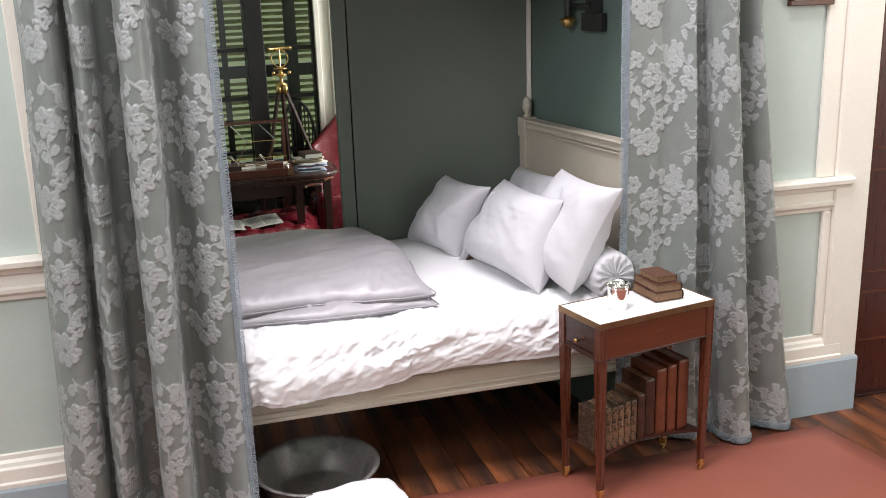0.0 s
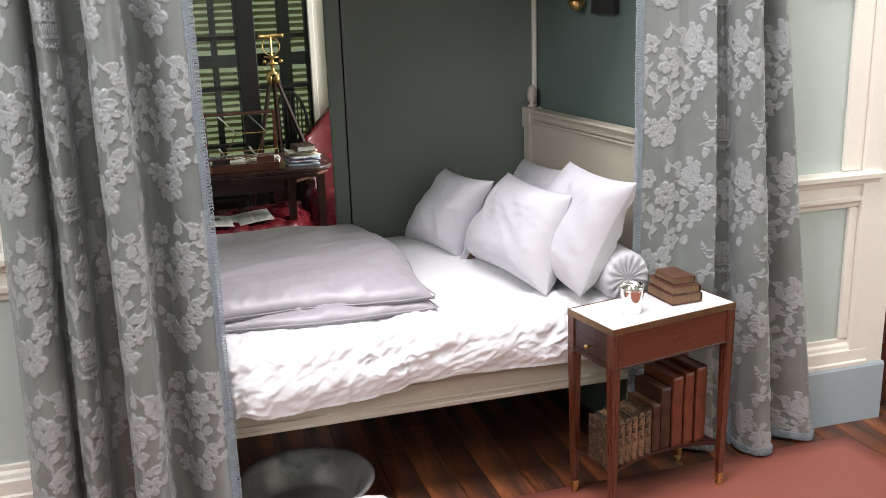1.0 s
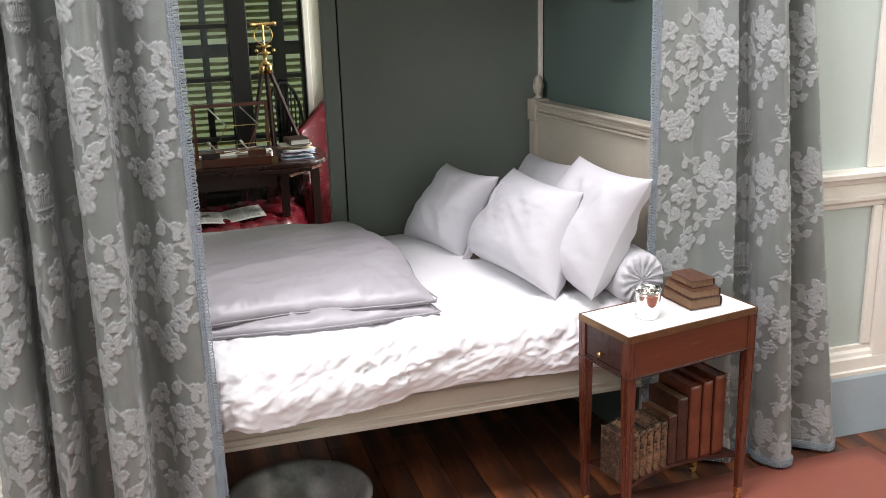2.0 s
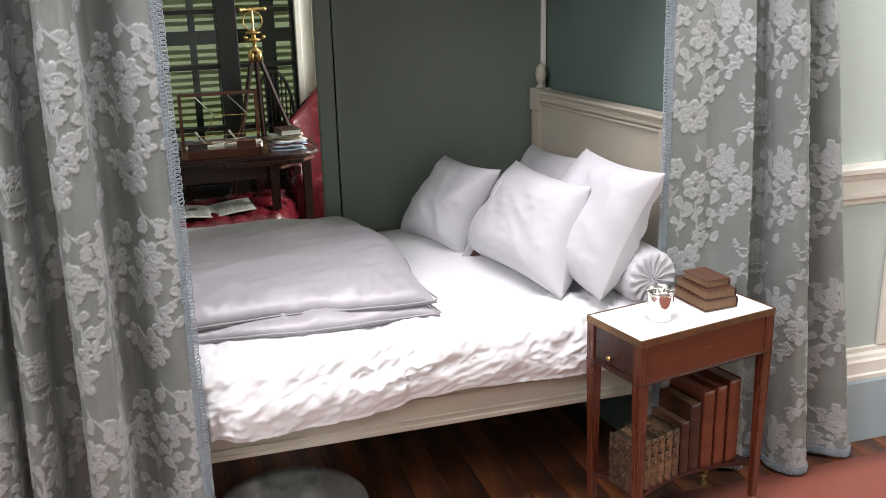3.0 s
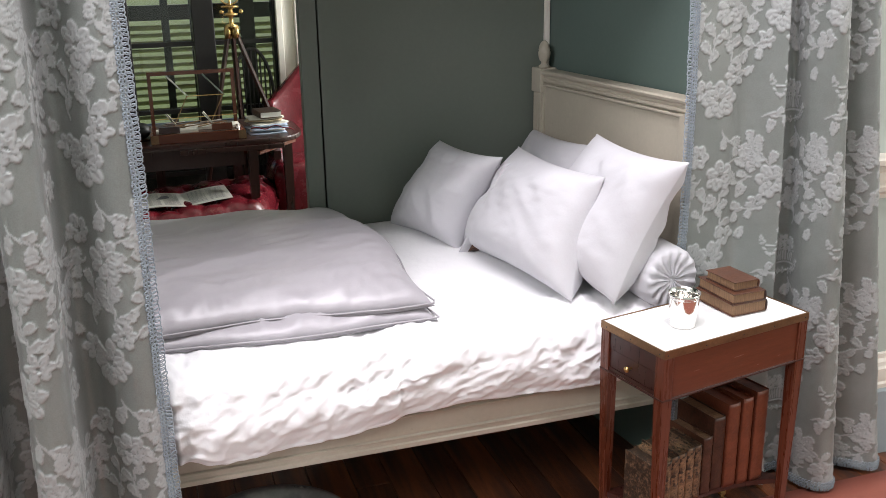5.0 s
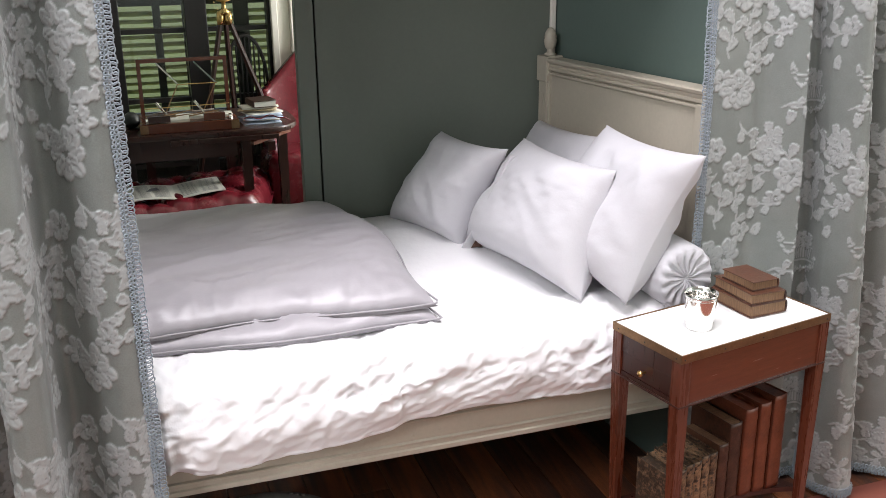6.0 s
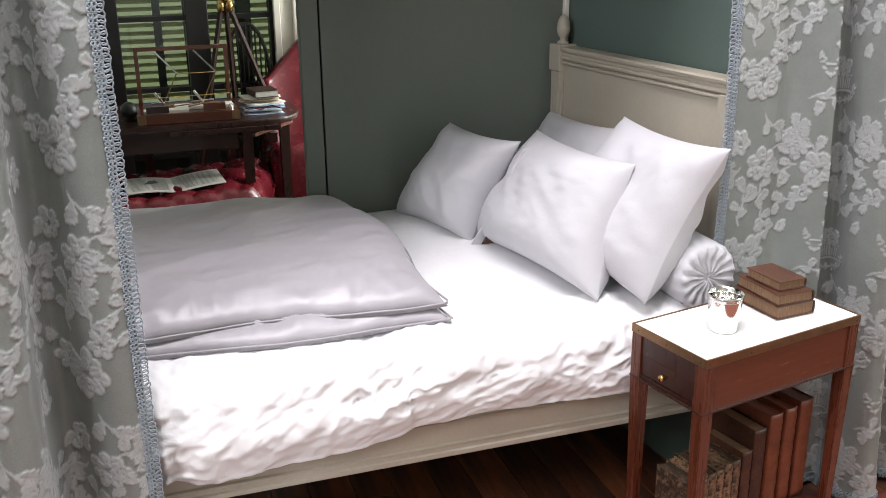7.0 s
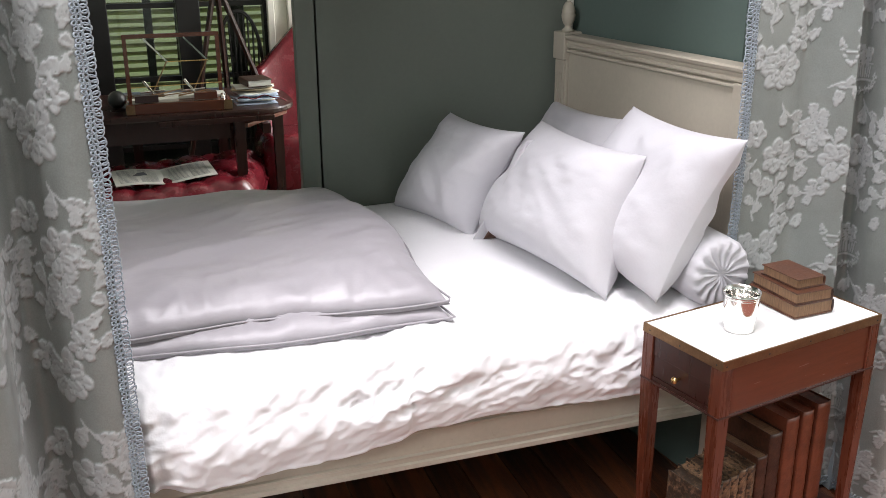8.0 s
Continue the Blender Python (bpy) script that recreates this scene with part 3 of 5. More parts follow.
sheet(bm, hem_flap, 40, 8)
fl = part("hem", bm, LINEN, case, "", True)
fl.modifiers.new("thickness", "SOLIDIFY").thickness = 0.003
bm = bmesh.new()
sheet(bm, lambda u, v: Vector((1.035, 2.945, 0.765)).lerp(Vector((1.128, 2.900, 0.94)), u) + Vector((0.04 * v, 0.012 - 0.02 * math.sin(math.pi * u) * v, 0)), 16, 6)
tk = part("ticking", bm, LEATHER_BOOK, case, "dark striped ticking", True)
tk.modifiers.new("thickness", "SOLIDIFY").thickness = 0.002

# bolster with a gathered end
bm = bmesh.new()
N = 60
rings = []
for y, r in ((2.387, 0.004), (2.380, 0.02), (2.385, 0.055), (2.375, 0.086), (2.387, 0.097), (2.43, 0.102), (2.75, 0.098), (3.05, 0.098), (3.32, 0.094), (3.345, 0.06), (3.345, 0.01)):
    ring = []
    for k in range(N):
        a = 2 * math.pi * k / N
        g = 1 + (0.018 * math.sin(a * 15) if 0.01 < r < 0.10 and y < 2.42 else 0.012 * math.sin(a * 5 + y * 14))
        ring.append(bm.verts.new((1.490 - 0.12 * (y - 2.40) + r * g * math.cos(a) * 0.92, y + (0.006 * math.cos(a * 15) if 0.01 < r < 0.095 and y < 2.6 else 0), bed_top(1.45, y) + 0.084 + r * g * math.sin(a))))
    rings.append(ring)
for a, b in zip(rings, rings[1:]):
    for k in range(N):
        bm.faces.new((a[k], a[(k + 1) % N], b[(k + 1) % N], b[k]))
bm.faces.new(rings[0][::-1])
bm.faces.new(rings[-1])
solo("bolster", bm, LINEN, "round white linen bolster with a gathered end", "bolster")


# ---- curtains ----
def smooth_line(points, n):
    """A smooth line of n + 1 places through the points."""
    pts = [Vector(p) for p in points]
    pts = [pts[0] * 2 - pts[1]] + pts + [pts[-1] * 2 - pts[-2]]
    out, m = [], len(pts) - 3
    for i in range(n + 1):
        f = i / n * m
        k = min(int(f), m - 1)
        t = f - k
        p0, p1, p2, p3 = pts[k:k + 4]
        out.append(((p1 * 2) + (p2 - p0) * t + (p0 * 2 - p1 * 5 + p2 * 4 - p3) * t * t + (p1 * 3 - p0 - p2 * 3 + p3) * t ** 3) / 2)
    return out


def curtain(name, label, section, spread, z0, z1, trim_at, seed, hem_fringe):
    """Brocade curtain hung in folds. section: the line of its folds on the plan; spread(x, z): how far it leans out sideways lower down."""
    line = smooth_line(section, 600)
    root = thing(name, (line[300].x, line[300].y, z0), label, "curtain")
    inv = root.matrix_world.inverted()

    def body(s, z):
        f = s * 600
        i = min(int(f), 599)
        p = line[i].lerp(line[i + 1], f - i)
        k = max(0.0, (1.8 - z) / 1.8)
        return Vector((p.x + spread(p.x, k) + 0.010 * noise.noise(Vector((s * 4, z * 0.9, seed))), p.y - 0.012 * k + 0.012 * noise.noise(Vector((s * 6, z * 1.3, seed + 3))), z))

    # arc length across, so that the weave keeps its size in the folds
    steps = 600
    ss = [i / steps for i in range(steps + 1)]
    arc, last = [0.0], body(0, 1.0)
    for s in ss[1:]:
        p = body(s, 1.0)
        arc.append(arc[-1] + (p - last).length)
        last = p
    width = arc[-1]
    table = [float(t) for t in np.interp(np.linspace(0, width, 2001), arc, ss)]

    def cloth(u, z, up=0.0):
        """Point of the cloth u metres along it, raised by up towards the room."""
        i = min(int(u / width * 2000), 1999)
        s = table[i] + (table[i + 1] - table[i]) * (u / width * 2000 - i)
        p = body(s, z)
        if up:
            k = min(int(s * 600), 599)
            t = line[k + 1] - line[k]
            n = Vector((t.y, -t.x, 0)).normalized()
            p = p + n * up
        return inv @ p
    part("lining", sheet_of(lambda a, b: cloth(a * width, z0 + 0.004 + (z1 - z0 - 0.004) * b, -0.004), 320, 40), SATIN, root, "plain lining of the curtain", True)

    # woven motifs are pressed into a height field laid over the cloth, petal upon petal
    TOPZ, CELL = 2.12, 0.0015
    nu_, nz_ = int(width / CELL) + 1, int((TOPZ - z0) / CELL) + 1
    relief, woven = np.zeros((nu_, nz_), np.float32), np.zeros((nu_, nz_), np.float32)
    rnd = random.Random(seed)

    def petal(u, z, ang, length, wide, h=0.0022, bend=0.0):
        a = ang + bend / 2
        ca, sa = math.cos(a), math.sin(a)
        reach = length + wide
        i0, i1 = max(0, int((u - reach) / CELL)), min(nu_, int((u + reach) / CELL) + 1)
        j0, j1 = max(0, int((z - z0 - reach) / CELL)), min(nz_, int((z - z0 + reach) / CELL) + 1)
        if i1 <= i0 or j1 <= j0:
            return
        du = (np.arange(i0, i1) * CELL - u)[:, None]
        dz = (np.arange(j0, j1) * CELL + z0 - z)[None, :]
        t = (du * ca + dz * sa) / length
        v = dz * ca - du * sa + bend * 0.12 * length * (t - 0.5)
        w = wide / 2 * np.sin(np.pi * np.clip(0.10 + 0.86 * t, 0.001, 0.999)) ** 0.7
        q = np.abs(v) / w
        inside = (t > 0) & (t < 1) & (q < 1)
        rim = np.sqrt(np.clip(1 - q ** 3, 0, 1)) * np.clip((1 - t) / 0.14, 0, 1) ** 0.5
        dome = rim * (0.45 + 0.55 * t) - 0.28 * np.exp(-(q / 0.18) ** 2)
        relief[i0:i1, j0:j1] = np.where(inside, h * dome, relief[i0:i1, j0:j1])
        woven[i0:i1, j0:j1] = np.where(inside, np.clip(1.5 * rim - 0.45 * np.exp(-(q / 0.14) ** 2), 0.1, 1), woven[i0:i1, j0:j1])

    def flower(u, z, r, n):
        for ring, (rr, k) in enumerate(((1.0, n - 1), (0.70, n - 2), (0.40, 5))):
            for i in range(k):
                a = 2 * math.pi * (i + 0.5 * ring) / k + rnd.uniform(-0.2, 0.2)
                petal(u + math.cos(a) * r * 0.30 * rr, z + math.sin(a) * r * 0.30 * rr, a, r * rr * rnd.uniform(0.62, 0.86), r * rr * rnd.uniform(0.62, 0.80), 0.0034 + 0.0003 * ring, rnd.uniform(-0.3, 0.3))

    def leaf(u, z, a, size):
        petal(u, z, a, size, size * 0.44, 0.0033)
        for t, ln in ((0.20, 0.42), (0.42, 0.46), (0.64, 0.38)):
            for sgn in (-1, 1):
                petal(u + math.cos(a) * size * t, z + math.sin(a) * size * t, a + sgn * 0.75, size * ln, size * 0.26, 0.0031)

    def spray(u, z, ang, length, n, size):
        for i in range(n):
            t = (i + 0.6) / n
            a = ang + 0.7 * math.sin(t * 2.2) * (1 if n % 2 else -1)
            cu, cz = u + math.cos(a) * length * t, z + math.sin(a) * length * t
            sgn = 1 if i % 2 else -1
            leaf(cu, cz, a + sgn * rnd.uniform(0.5, 1.1), size * rnd.uniform(0.8, 1.15))
            petal(cu - math.cos(a) * length / n, cz - math.sin(a) * length / n, a, length / n * 1.5, 0.007, 0.0016)
        leaf(u + math.cos(ang) * length, z + math.sin(ang) * length, ang + rnd.uniform(-0.4, 0.4), size)

    def bow(u, z, r):
        for sgn in (-1, 1):
            for k in range(9):
                t = k / 8 * math.pi * 1.5
                rr = r * (0.35 + 0.65 * math.sin(min(t, math.pi)))
                petal(u + sgn * r * 0.9 * math.sin(t * 0.66), z + r * 0.55 * math.sin(t) - r * 0.1, t * sgn + (0 if sgn > 0 else math.pi), r * 0.42, r * 0.22)

    def basket(u, z, w):
        for k in range(9):
            a = (k / 8 - 0.5)
            petal(u + a * w * 0.7, z - w * 0.45, math.pi / 2 - a * 0.5, w * 0.5, w * 0.075)
        for k in range(3):
            for j in range(7):
                petal(u + (j / 6 - 0.5) * w * (0.75 + 0.1 * k), z - w * (0.55 - 0.045 * k) + (0.5 * w if k == 2 else 0), 0.0, w * 0.15, w * 0.05)
        for j in range(11):
            a = math.pi + math.pi * j / 10
            flower(u + math.cos(a) * w * 0.75, z - w * 0.35 + math.sin(a) * w * 0.55, w * 0.13, 5)
        for du, dz, r in ((-0.28, 0.22, 0.26), (0.2, 0.2, 0.28), (-0.02, 0.42, 0.26), (0.38, 0.4, 0.2), (-0.42, 0.46, 0.2)):
            flower(u + du * w, z + dz * w, r * w, 7)
    cw, ch = 0.20, 0.50
    cols = int(width / cw) + 2
    for i in range(-1, cols):
        zc = z0 - 0.2 + (ch / 2 if i % 2 else 0)
        while zc < 2.15:
            u = i * cw + cw * 0.5
            if -0.12 < u < width + 0.12:
                if i % 2:
                    flower(u, zc, 0.052, 9)
                    flower(u - 0.062, zc + 0.070, 0.036, 7)
                    flower(u + 0.058, zc - 0.080, 0.040, 8)
                    flower(u - 0.045, zc - 0.070, 0.028, 6)
                    spray(u - 0.01, zc + 0.04, 1.7, 0.11, 5, 0.044)
                    spray(u + 0.04, zc + 0.02, 0.5, 0.07, 4, 0.040)
                    spray(u + 0.05, zc - 0.09, -0.9, 0.08, 4, 0.040)
                    spray(u - 0.03, zc - 0.08, -2.2, 0.09, 4, 0.042)
                    spray(u - 0.07, zc + 0.01, 3.0, 0.05, 3, 0.036)
                    bow(u + 0.005, zc - 0.205, 0.038)
                    spray(u - 0.04, zc + 0.20, 0.7, 0.09, 4, 0.038)
                    flower(u + 0.05, zc + 0.19, 0.030, 7)
                else:
                    if (i // 2) % 3 == 1:
                        basket(u, zc, 0.080)
                    else:
                        flower(u, zc, 0.058, 9)
                        flower(u + 0.05, zc + 0.075, 0.036, 7)
                    flower(u - 0.055, zc + 0.03, 0.034, 7)
                    spray(u + 0.02, zc - 0.10, -1.3, 0.12, 5, 0.050)
                    flower(u + 0.02, zc - 0.235, 0.050, 8)
                    flower(u - 0.058, zc - 0.17, 0.036, 7)
                    spray(u - 0.05, zc - 0.24, -2.0, 0.07, 4, 0.044)
                    spray(u + 0.06, zc - 0.19, 0.6, 0.08, 4, 0.046)
                    spray(u - 0.04, zc + 0.10, 2.1, 0.10, 4, 0.046)
                    spray(u + 0.03, zc + 0.10, 1.0, 0.11, 5, 0.048)
            zc += ch
    nu, nv = int(width / 0.0028), int((TOPZ - z0) / 0.0031)
    coarse = [z0 + (TOPZ - z0) * k / 42 for k in range(43)]
    us = np.linspace(0, width, nu + 1)
    rough = np.array([[tuple(cloth(float(u), z)) for z in coarse] for u in us])
    zs_ = np.linspace(z0, TOPZ, nv + 1)
    f = (zs_ - z0) / (TOPZ - z0) * 42
    k0 = np.minimum(f.astype(int), 41)
    fr = (f - k0)[None, :, None]
    body_pts = rough[:, k0] * (1 - fr) + rough[:, k0 + 1] * fr
    tang = np.gradient(body_pts, axis=0)
    nor = np.stack([tang[..., 1], -tang[..., 0], np.zeros(tang.shape[:2])], -1)
    nor /= np.linalg.norm(nor, axis=-1, keepdims=True) + 1e-9
    iu = np.minimum((us / CELL).astype(int), nu_ - 1)
    iz = np.minimum(((zs_ - z0) / CELL).astype(int), nz_ - 1)
    body_pts = body_pts + nor * relief[np.ix_(iu, iz)][..., None]
    grid = np.arange((nu + 1) * (nv + 1)).reshape(nu + 1, nv + 1)
    quads = np.stack([grid[:-1, :-1], grid[1:, :-1], grid[1:, 1:], grid[:-1, 1:]], -1).reshape(-1, 4)
    me = bpy.data.meshes.new("cloth")
    me.from_pydata(body_pts.reshape(-1, 3).tolist(), [], quads.tolist())
    me.polygons.foreach_set("use_smooth", [True] * len(me.polygons))
    me.attributes.new("motif", "FLOAT", "POINT").data.foreach_set("value", woven[np.ix_(iu, iz)].ravel())
    me.materials.append(CLOTH)
    cl = new("cloth", me)
    cl.parent = root
    tagged(cl, "grey-green satin woven with raised silvery flowers, leaves and baskets")
    part("heading", sheet_of(lambda a, b: cloth(a * width, TOPZ + (z1 - TOPZ) * b), 320, 8), CLOTH, root, "plain upper part of the curtain", True)

    # looped braid down the leading edge
    vs2, fs2 = [], []

    def loop(c, axis_u, axis_v, r, tube):
        n, m = 9, 4
        first = len(vs2)
        w = axis_u.cross(axis_v)
        for i in range(n):
            a = 2 * math.pi * i / n
            d = axis_u * math.cos(a) + axis_v * math.sin(a)
            for j in range(m):
                b = 2 * math.pi * j / m
                vs2.append(c + d * (r + tube * math.cos(b)) + w * tube * math.sin(b))
        for i in range(n):
            for j in range(m):
                fs2.append((first + i * m + j, first + ((i + 1) % n) * m + j, first + ((i + 1) % n) * m + (j + 1) % m, first + i * m + (j + 1) % m))
    ue = 0.0 if trim_at == "left" else width
    sg = -1 if trim_at == "left" else 1
    z, i = z0, 0
    while z < min(z1, 2.2):
        du = rnd.uniform(-0.0015, 0.0015)
        for off, r, tb in ((-0.004, 0.0052, 0.0022), (-0.012, 0.0045, 0.0022), (0.0075, 0.0085, 0.0019)):
            c = cloth(min(width, max(0, ue)), z + (0.003 if off > 0 else 0), 0.003)
            t = (cloth(min(width, ue + 0.01), z) - cloth(max(0, ue - 0.01), z)).normalized()
            v = (Vector((0, 0, 1)) + t * rnd.uniform(-0.5, 0.5)).normalized()
            loop(c + t * sg * (off + du), t, v, r, tb)
        z += 0.0105
    if hem_fringe:
        u = 0.0
        while u < width:
            c = cloth(u, z0 + 0.004, 0.002)
            t = Vector((1, 0, 0))
            for dz, r in ((0.0, 0.006), (0.012, 0.005), (-0.010, 0.004)):
                loop(c + Vector((rnd.uniform(-0.001, 0.001), -0.002, dz)), t, Vector((0, rnd.uniform(-0.5, 0.5), 1)).normalized(), r, 0.002)
            u += 0.0095
    me = bpy.data.meshes.new("braid_trim")
    me.from_pydata([tuple(v) for v in vs2], [], fs2)
    me.polygons.foreach_set("use_smooth", [True] * len(me.polygons))
    me.materials.append(BRAID)
    br = new("braid_trim", me)
    br.parent = root
    tagged(br, "looped blue-grey braid edging")
    return root


LEFT_FOLDS = ((-0.615, 2.325), (-0.590, 2.265), (-0.540, 2.220), (-0.492, 2.255), (-0.478, 2.335), (-0.458, 2.337), (-0.456, 2.260), (-0.428, 2.195), (-0.392, 2.235), (-0.382, 2.330), (-0.348, 2.353), (-0.314, 2.335), (-0.320, 2.225), (-0.302, 2.140), (-0.262, 2.115), (-0.222, 2.155), (-0.220, 2.270), (-0.198, 2.335), (-0.164, 2.327), (-0.122, 2.270), (-0.074, 2.240), (-0.026, 2.257))
RIGHT_FOLDS = ((1.547, 2.435), (1.585, 2.438), (1.640, 2.438), (1.700, 2.438), (1.745, 2.436), (1.806, 2.372), (1.815, 2.375), (1.797, 2.432), (1.845, 2.432), (1.885, 2.432), (1.877, 2.350), (1.903, 2.275), (1.941, 2.285), (1.949, 2.375), (1.978, 2.422), (2.015, 2.375), (2.058, 2.315), (2.087, 2.345), (2.087, 2.405), (2.118, 2.415))
curtain("curtain", "grey-green floral brocade curtain drawn aside in deep folds, looped braid edge", LEFT_FOLDS, lambda x, k: -0.05 * k * max(0, -x - 0.1) / 0.4, 0.02, 2.75, "right", 3, True)
curtain("curtain", "grey-green floral brocade curtain with a looped hem resting near the floor", RIGHT_FOLDS, lambda x, k: 0.23 * k * max(0, x - 1.72) / 0.33, 0.025, 2.75, "left", 8, True)
for x0, x1 in ((-0.70, 0.06), (1.42, 2.12)):
    bm = bar(bmesh.new(), (x0, 2.36, 2.79), (x1, 2.36, 2.79), 0.025, n=12)
    solo("curtain_rod", bm, BRASS_DULL, "brass curtain rod above the alcove", "curtain rod")


# ---- the stand beside the bed ----
TW, TD, TH = 0.553, 0.270, 0.742
stand = thing("side_table", (1.250, 2.010, 0), "small mahogany side table with a white marble top and book shelf", "table", turn=11.0)
bm = bmesh.new()
box(bm, 0.004, TW - 0.004, 0.004, TD - 0.004, TH - 0.018, TH, 0.0015)
part("marble_top", bm, MARBLE, stand, "white marble slab")
bm = bmesh.new()
for r in ((0, TW, 0, 0.004), (0, TW, TD - 0.004, TD), (0, 0.004, 0.004, TD - 0.004), (TW - 0.004, TW, 0.004, TD - 0.004)):
    box(bm, *r, TH - 0.022, TH + 0.002, 0.0008)
edging = part("brass_edging", bm, BRASS_DULL, stand, "dull brass band round the marble")
for k in (0.012, 0.15, 0.29, 0.41, 0.538):
    part("nail", lathe(bmesh.new(), [(0.0025, -0.0012), (0.0022, 0.0006), (0.0006, 0.0014)], 8, Matrix.Translation((k, 0, TH - 0.012)) @ pose(0, 0, 0, 90)), BLACK_IRON, edging)
for k in (0.02, 0.14, 0.245):
    part("nail", lathe(bmesh.new(), [(0.0025, -0.0012), (0.0022, 0.0006), (0.0006, 0.0014)], 8, Matrix.Translation((0, k, TH - 0.012)) @ pose(0, 0, 0, 0, -90)), BLACK_IRON, edging)
AP0, AP1 = 0.598, TH - 0.023
part("apron_front", boxes((0.034, TW - 0.034, 0.006, 0.022, AP0, AP1)), MAHOGANY, stand)
part("apron_back", boxes((0.034, TW - 0.034, TD - 0.022, TD - 0.006, AP0, AP1)), MAHOGANY, stand)
# darker than the front apron: shade on these faces is put into the colour
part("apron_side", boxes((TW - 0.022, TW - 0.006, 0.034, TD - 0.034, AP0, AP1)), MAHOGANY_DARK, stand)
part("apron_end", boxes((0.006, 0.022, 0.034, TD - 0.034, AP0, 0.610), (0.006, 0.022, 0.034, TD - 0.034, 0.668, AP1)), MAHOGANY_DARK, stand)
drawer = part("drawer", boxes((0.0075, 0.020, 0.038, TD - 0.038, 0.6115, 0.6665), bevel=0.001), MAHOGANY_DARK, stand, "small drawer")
KNOB = [(0.004, 0.0), (0.0035, 0.008), (0.0075, 0.012), (0.0095, 0.016), (0.0085, 0.020), (0.003, 0.0225)]
part("knob", lathe(bmesh.new(), KNOB, 16, Matrix.Translation((0.0075, TD * 0.52, 0.640)) @ pose(0, 0, 0, 0, -90)), BRASS, drawer, "brass knob", True)
bm = bmesh.new()
for r in ((0.0, TW, 0.0, 0.006), (0.0, TW, TD - 0.006, TD), (0.0, 0.006, 0.006, TD - 0.006), (TW - 0.006, TW, 0.006, TD - 0.006)):
    box(bm, *r, AP0 - 0.005, AP0, 0.001)
part("apron_bead", bm, MAHOGANY_DARK, stand)
for ix, iy in ((0, 0), (1, 0), (0, 1), (1, 1)):
    cx, cy = (0.019 if ix == 0 else TW - 0.019), (0.019 if iy == 0 else TD - 0.019)
    bm = bmesh.new()
    box(bm, cx - 0.0175, cx + 0.0175, cy - 0.0175, cy + 0.0175, AP0, AP1, 0.001)
    out = 0.012
    fx, fy = cx + (out if ix else -out) * -0.4, cy
    bar(bm, (cx, cy, AP0), (fx, fy, 0.055), 0.035, 0.035, w2=0.021)
    leg = part("leg", bm, MAHOGANY_LEG, stand)
    bm = bmesh.new()
    box(bm, fx - 0.0115, fx + 0.0115, fy - 0.0115, fy + 0.0115, 0.026, 0.056, 0.002)
    part("brass_cap", bm, BRASS, leg, "brass foot cap")
    part("caster", lathe(bmesh.new(), [(0.006, -0.006), (0.013, -0.005), (0.013, 0.005), (0.006, 0.006)], 14, Matrix.Translation((fx, fy, 0.013)) @ pose(0, 0, 0, 90)), BRASS, leg, "small brass caster")
# lower shelf with hollowed edges
SH = 0.185
bm = bmesh.new()
prof = []
for k in range(25):
    t = k / 24
    prof.append((0.012 + (TW - 0.024) * t, 0.012 + 0.075 * math.sin(math.pi * t) ** 0.7))
for k in range(13):
    t = k / 12
    prof.append((TW - 0.012 - 0.03 * math.sin(math.pi * t), 0.012 + (TD - 0.024) * t))
for k in range(25):
    t = k / 24
    prof.append((TW - 0.012 - (TW - 0.024) * t, TD - 0.012 - 0.03 * math.sin(math.pi * t)))
for k in range(13):
    t = k / 12
    prof.append((0.012 + 0.04 * math.sin(math.pi * t), TD - 0.012 - (TD - 0.024) * t))
rings = [[bm.verts.new((x, y, z)) for x, y in prof] for z in (SH - 0.016, SH)]
n = len(prof)
for i in range(n):
    bm.faces.new((rings[0][i], rings[0][(i + 1) % n], rings[1][(i + 1) % n], rings[1][i]))
bm.faces.new(rings[0][::-1])
bm.faces.new(rings[1])
bmesh.ops.remove_doubles(bm, verts=bm.verts, dist=1e-5)
part("shelf", bm, MAHOGANY_DARK, stand, "dark shelf with hollowed edges")
STAND = stand.matrix_world.copy()


def book(name, label, w, d, h, cover, m, pages=PAGES, group="", bands=0):
    """A bound book: w thick, d deep, h tall; spine on the -y side."""
    root = new(name)
    root.matrix_world = m
    tagged(root, label, "book", group)
    bm = bmesh.new()
    box(bm, -w / 2, -w / 2 + 0.003, -d / 2 + 0.003, d / 2, 0, h, 0.001)
    part("cover", bm, cover, root)
    bm = bmesh.new()
    box(bm, w / 2 - 0.003, w / 2, -d / 2 + 0.003, d / 2, 0, h, 0.001)
    part("cover", bm, cover, root)
    bm = bmesh.new()
    seg = 8
    g0 = [[bm.verts.new((w / 2 * math.cos(math.pi * (1 - k / seg)), -d / 2 + 0.003 - 0.005 * math.sin(math.pi * k / seg) - (0.0015 if bands and (j % 3 == 1) and 0 < j < 18 else 0), h * j / 18)) for j in range(19)] for k in range(seg + 1)]
    for a, b in zip(g0, g0[1:]):
        for j in range(18):
            bm.faces.new((a[j], b[j], b[j + 1], a[j + 1]))
    spine = part("spine", bm, cover, root, "", True)
    spine.modifiers.new("thickness", "SOLIDIFY").thickness = 0.002
    bm = bmesh.new()
    box(bm, -w / 2 + 0.0035, w / 2 - 0.0035, -d / 2 + 0.004, d / 2 - 0.004, 0.003, h - 0.004)
    part("page_block", bm, pages, root, "browned page edges")
    return root


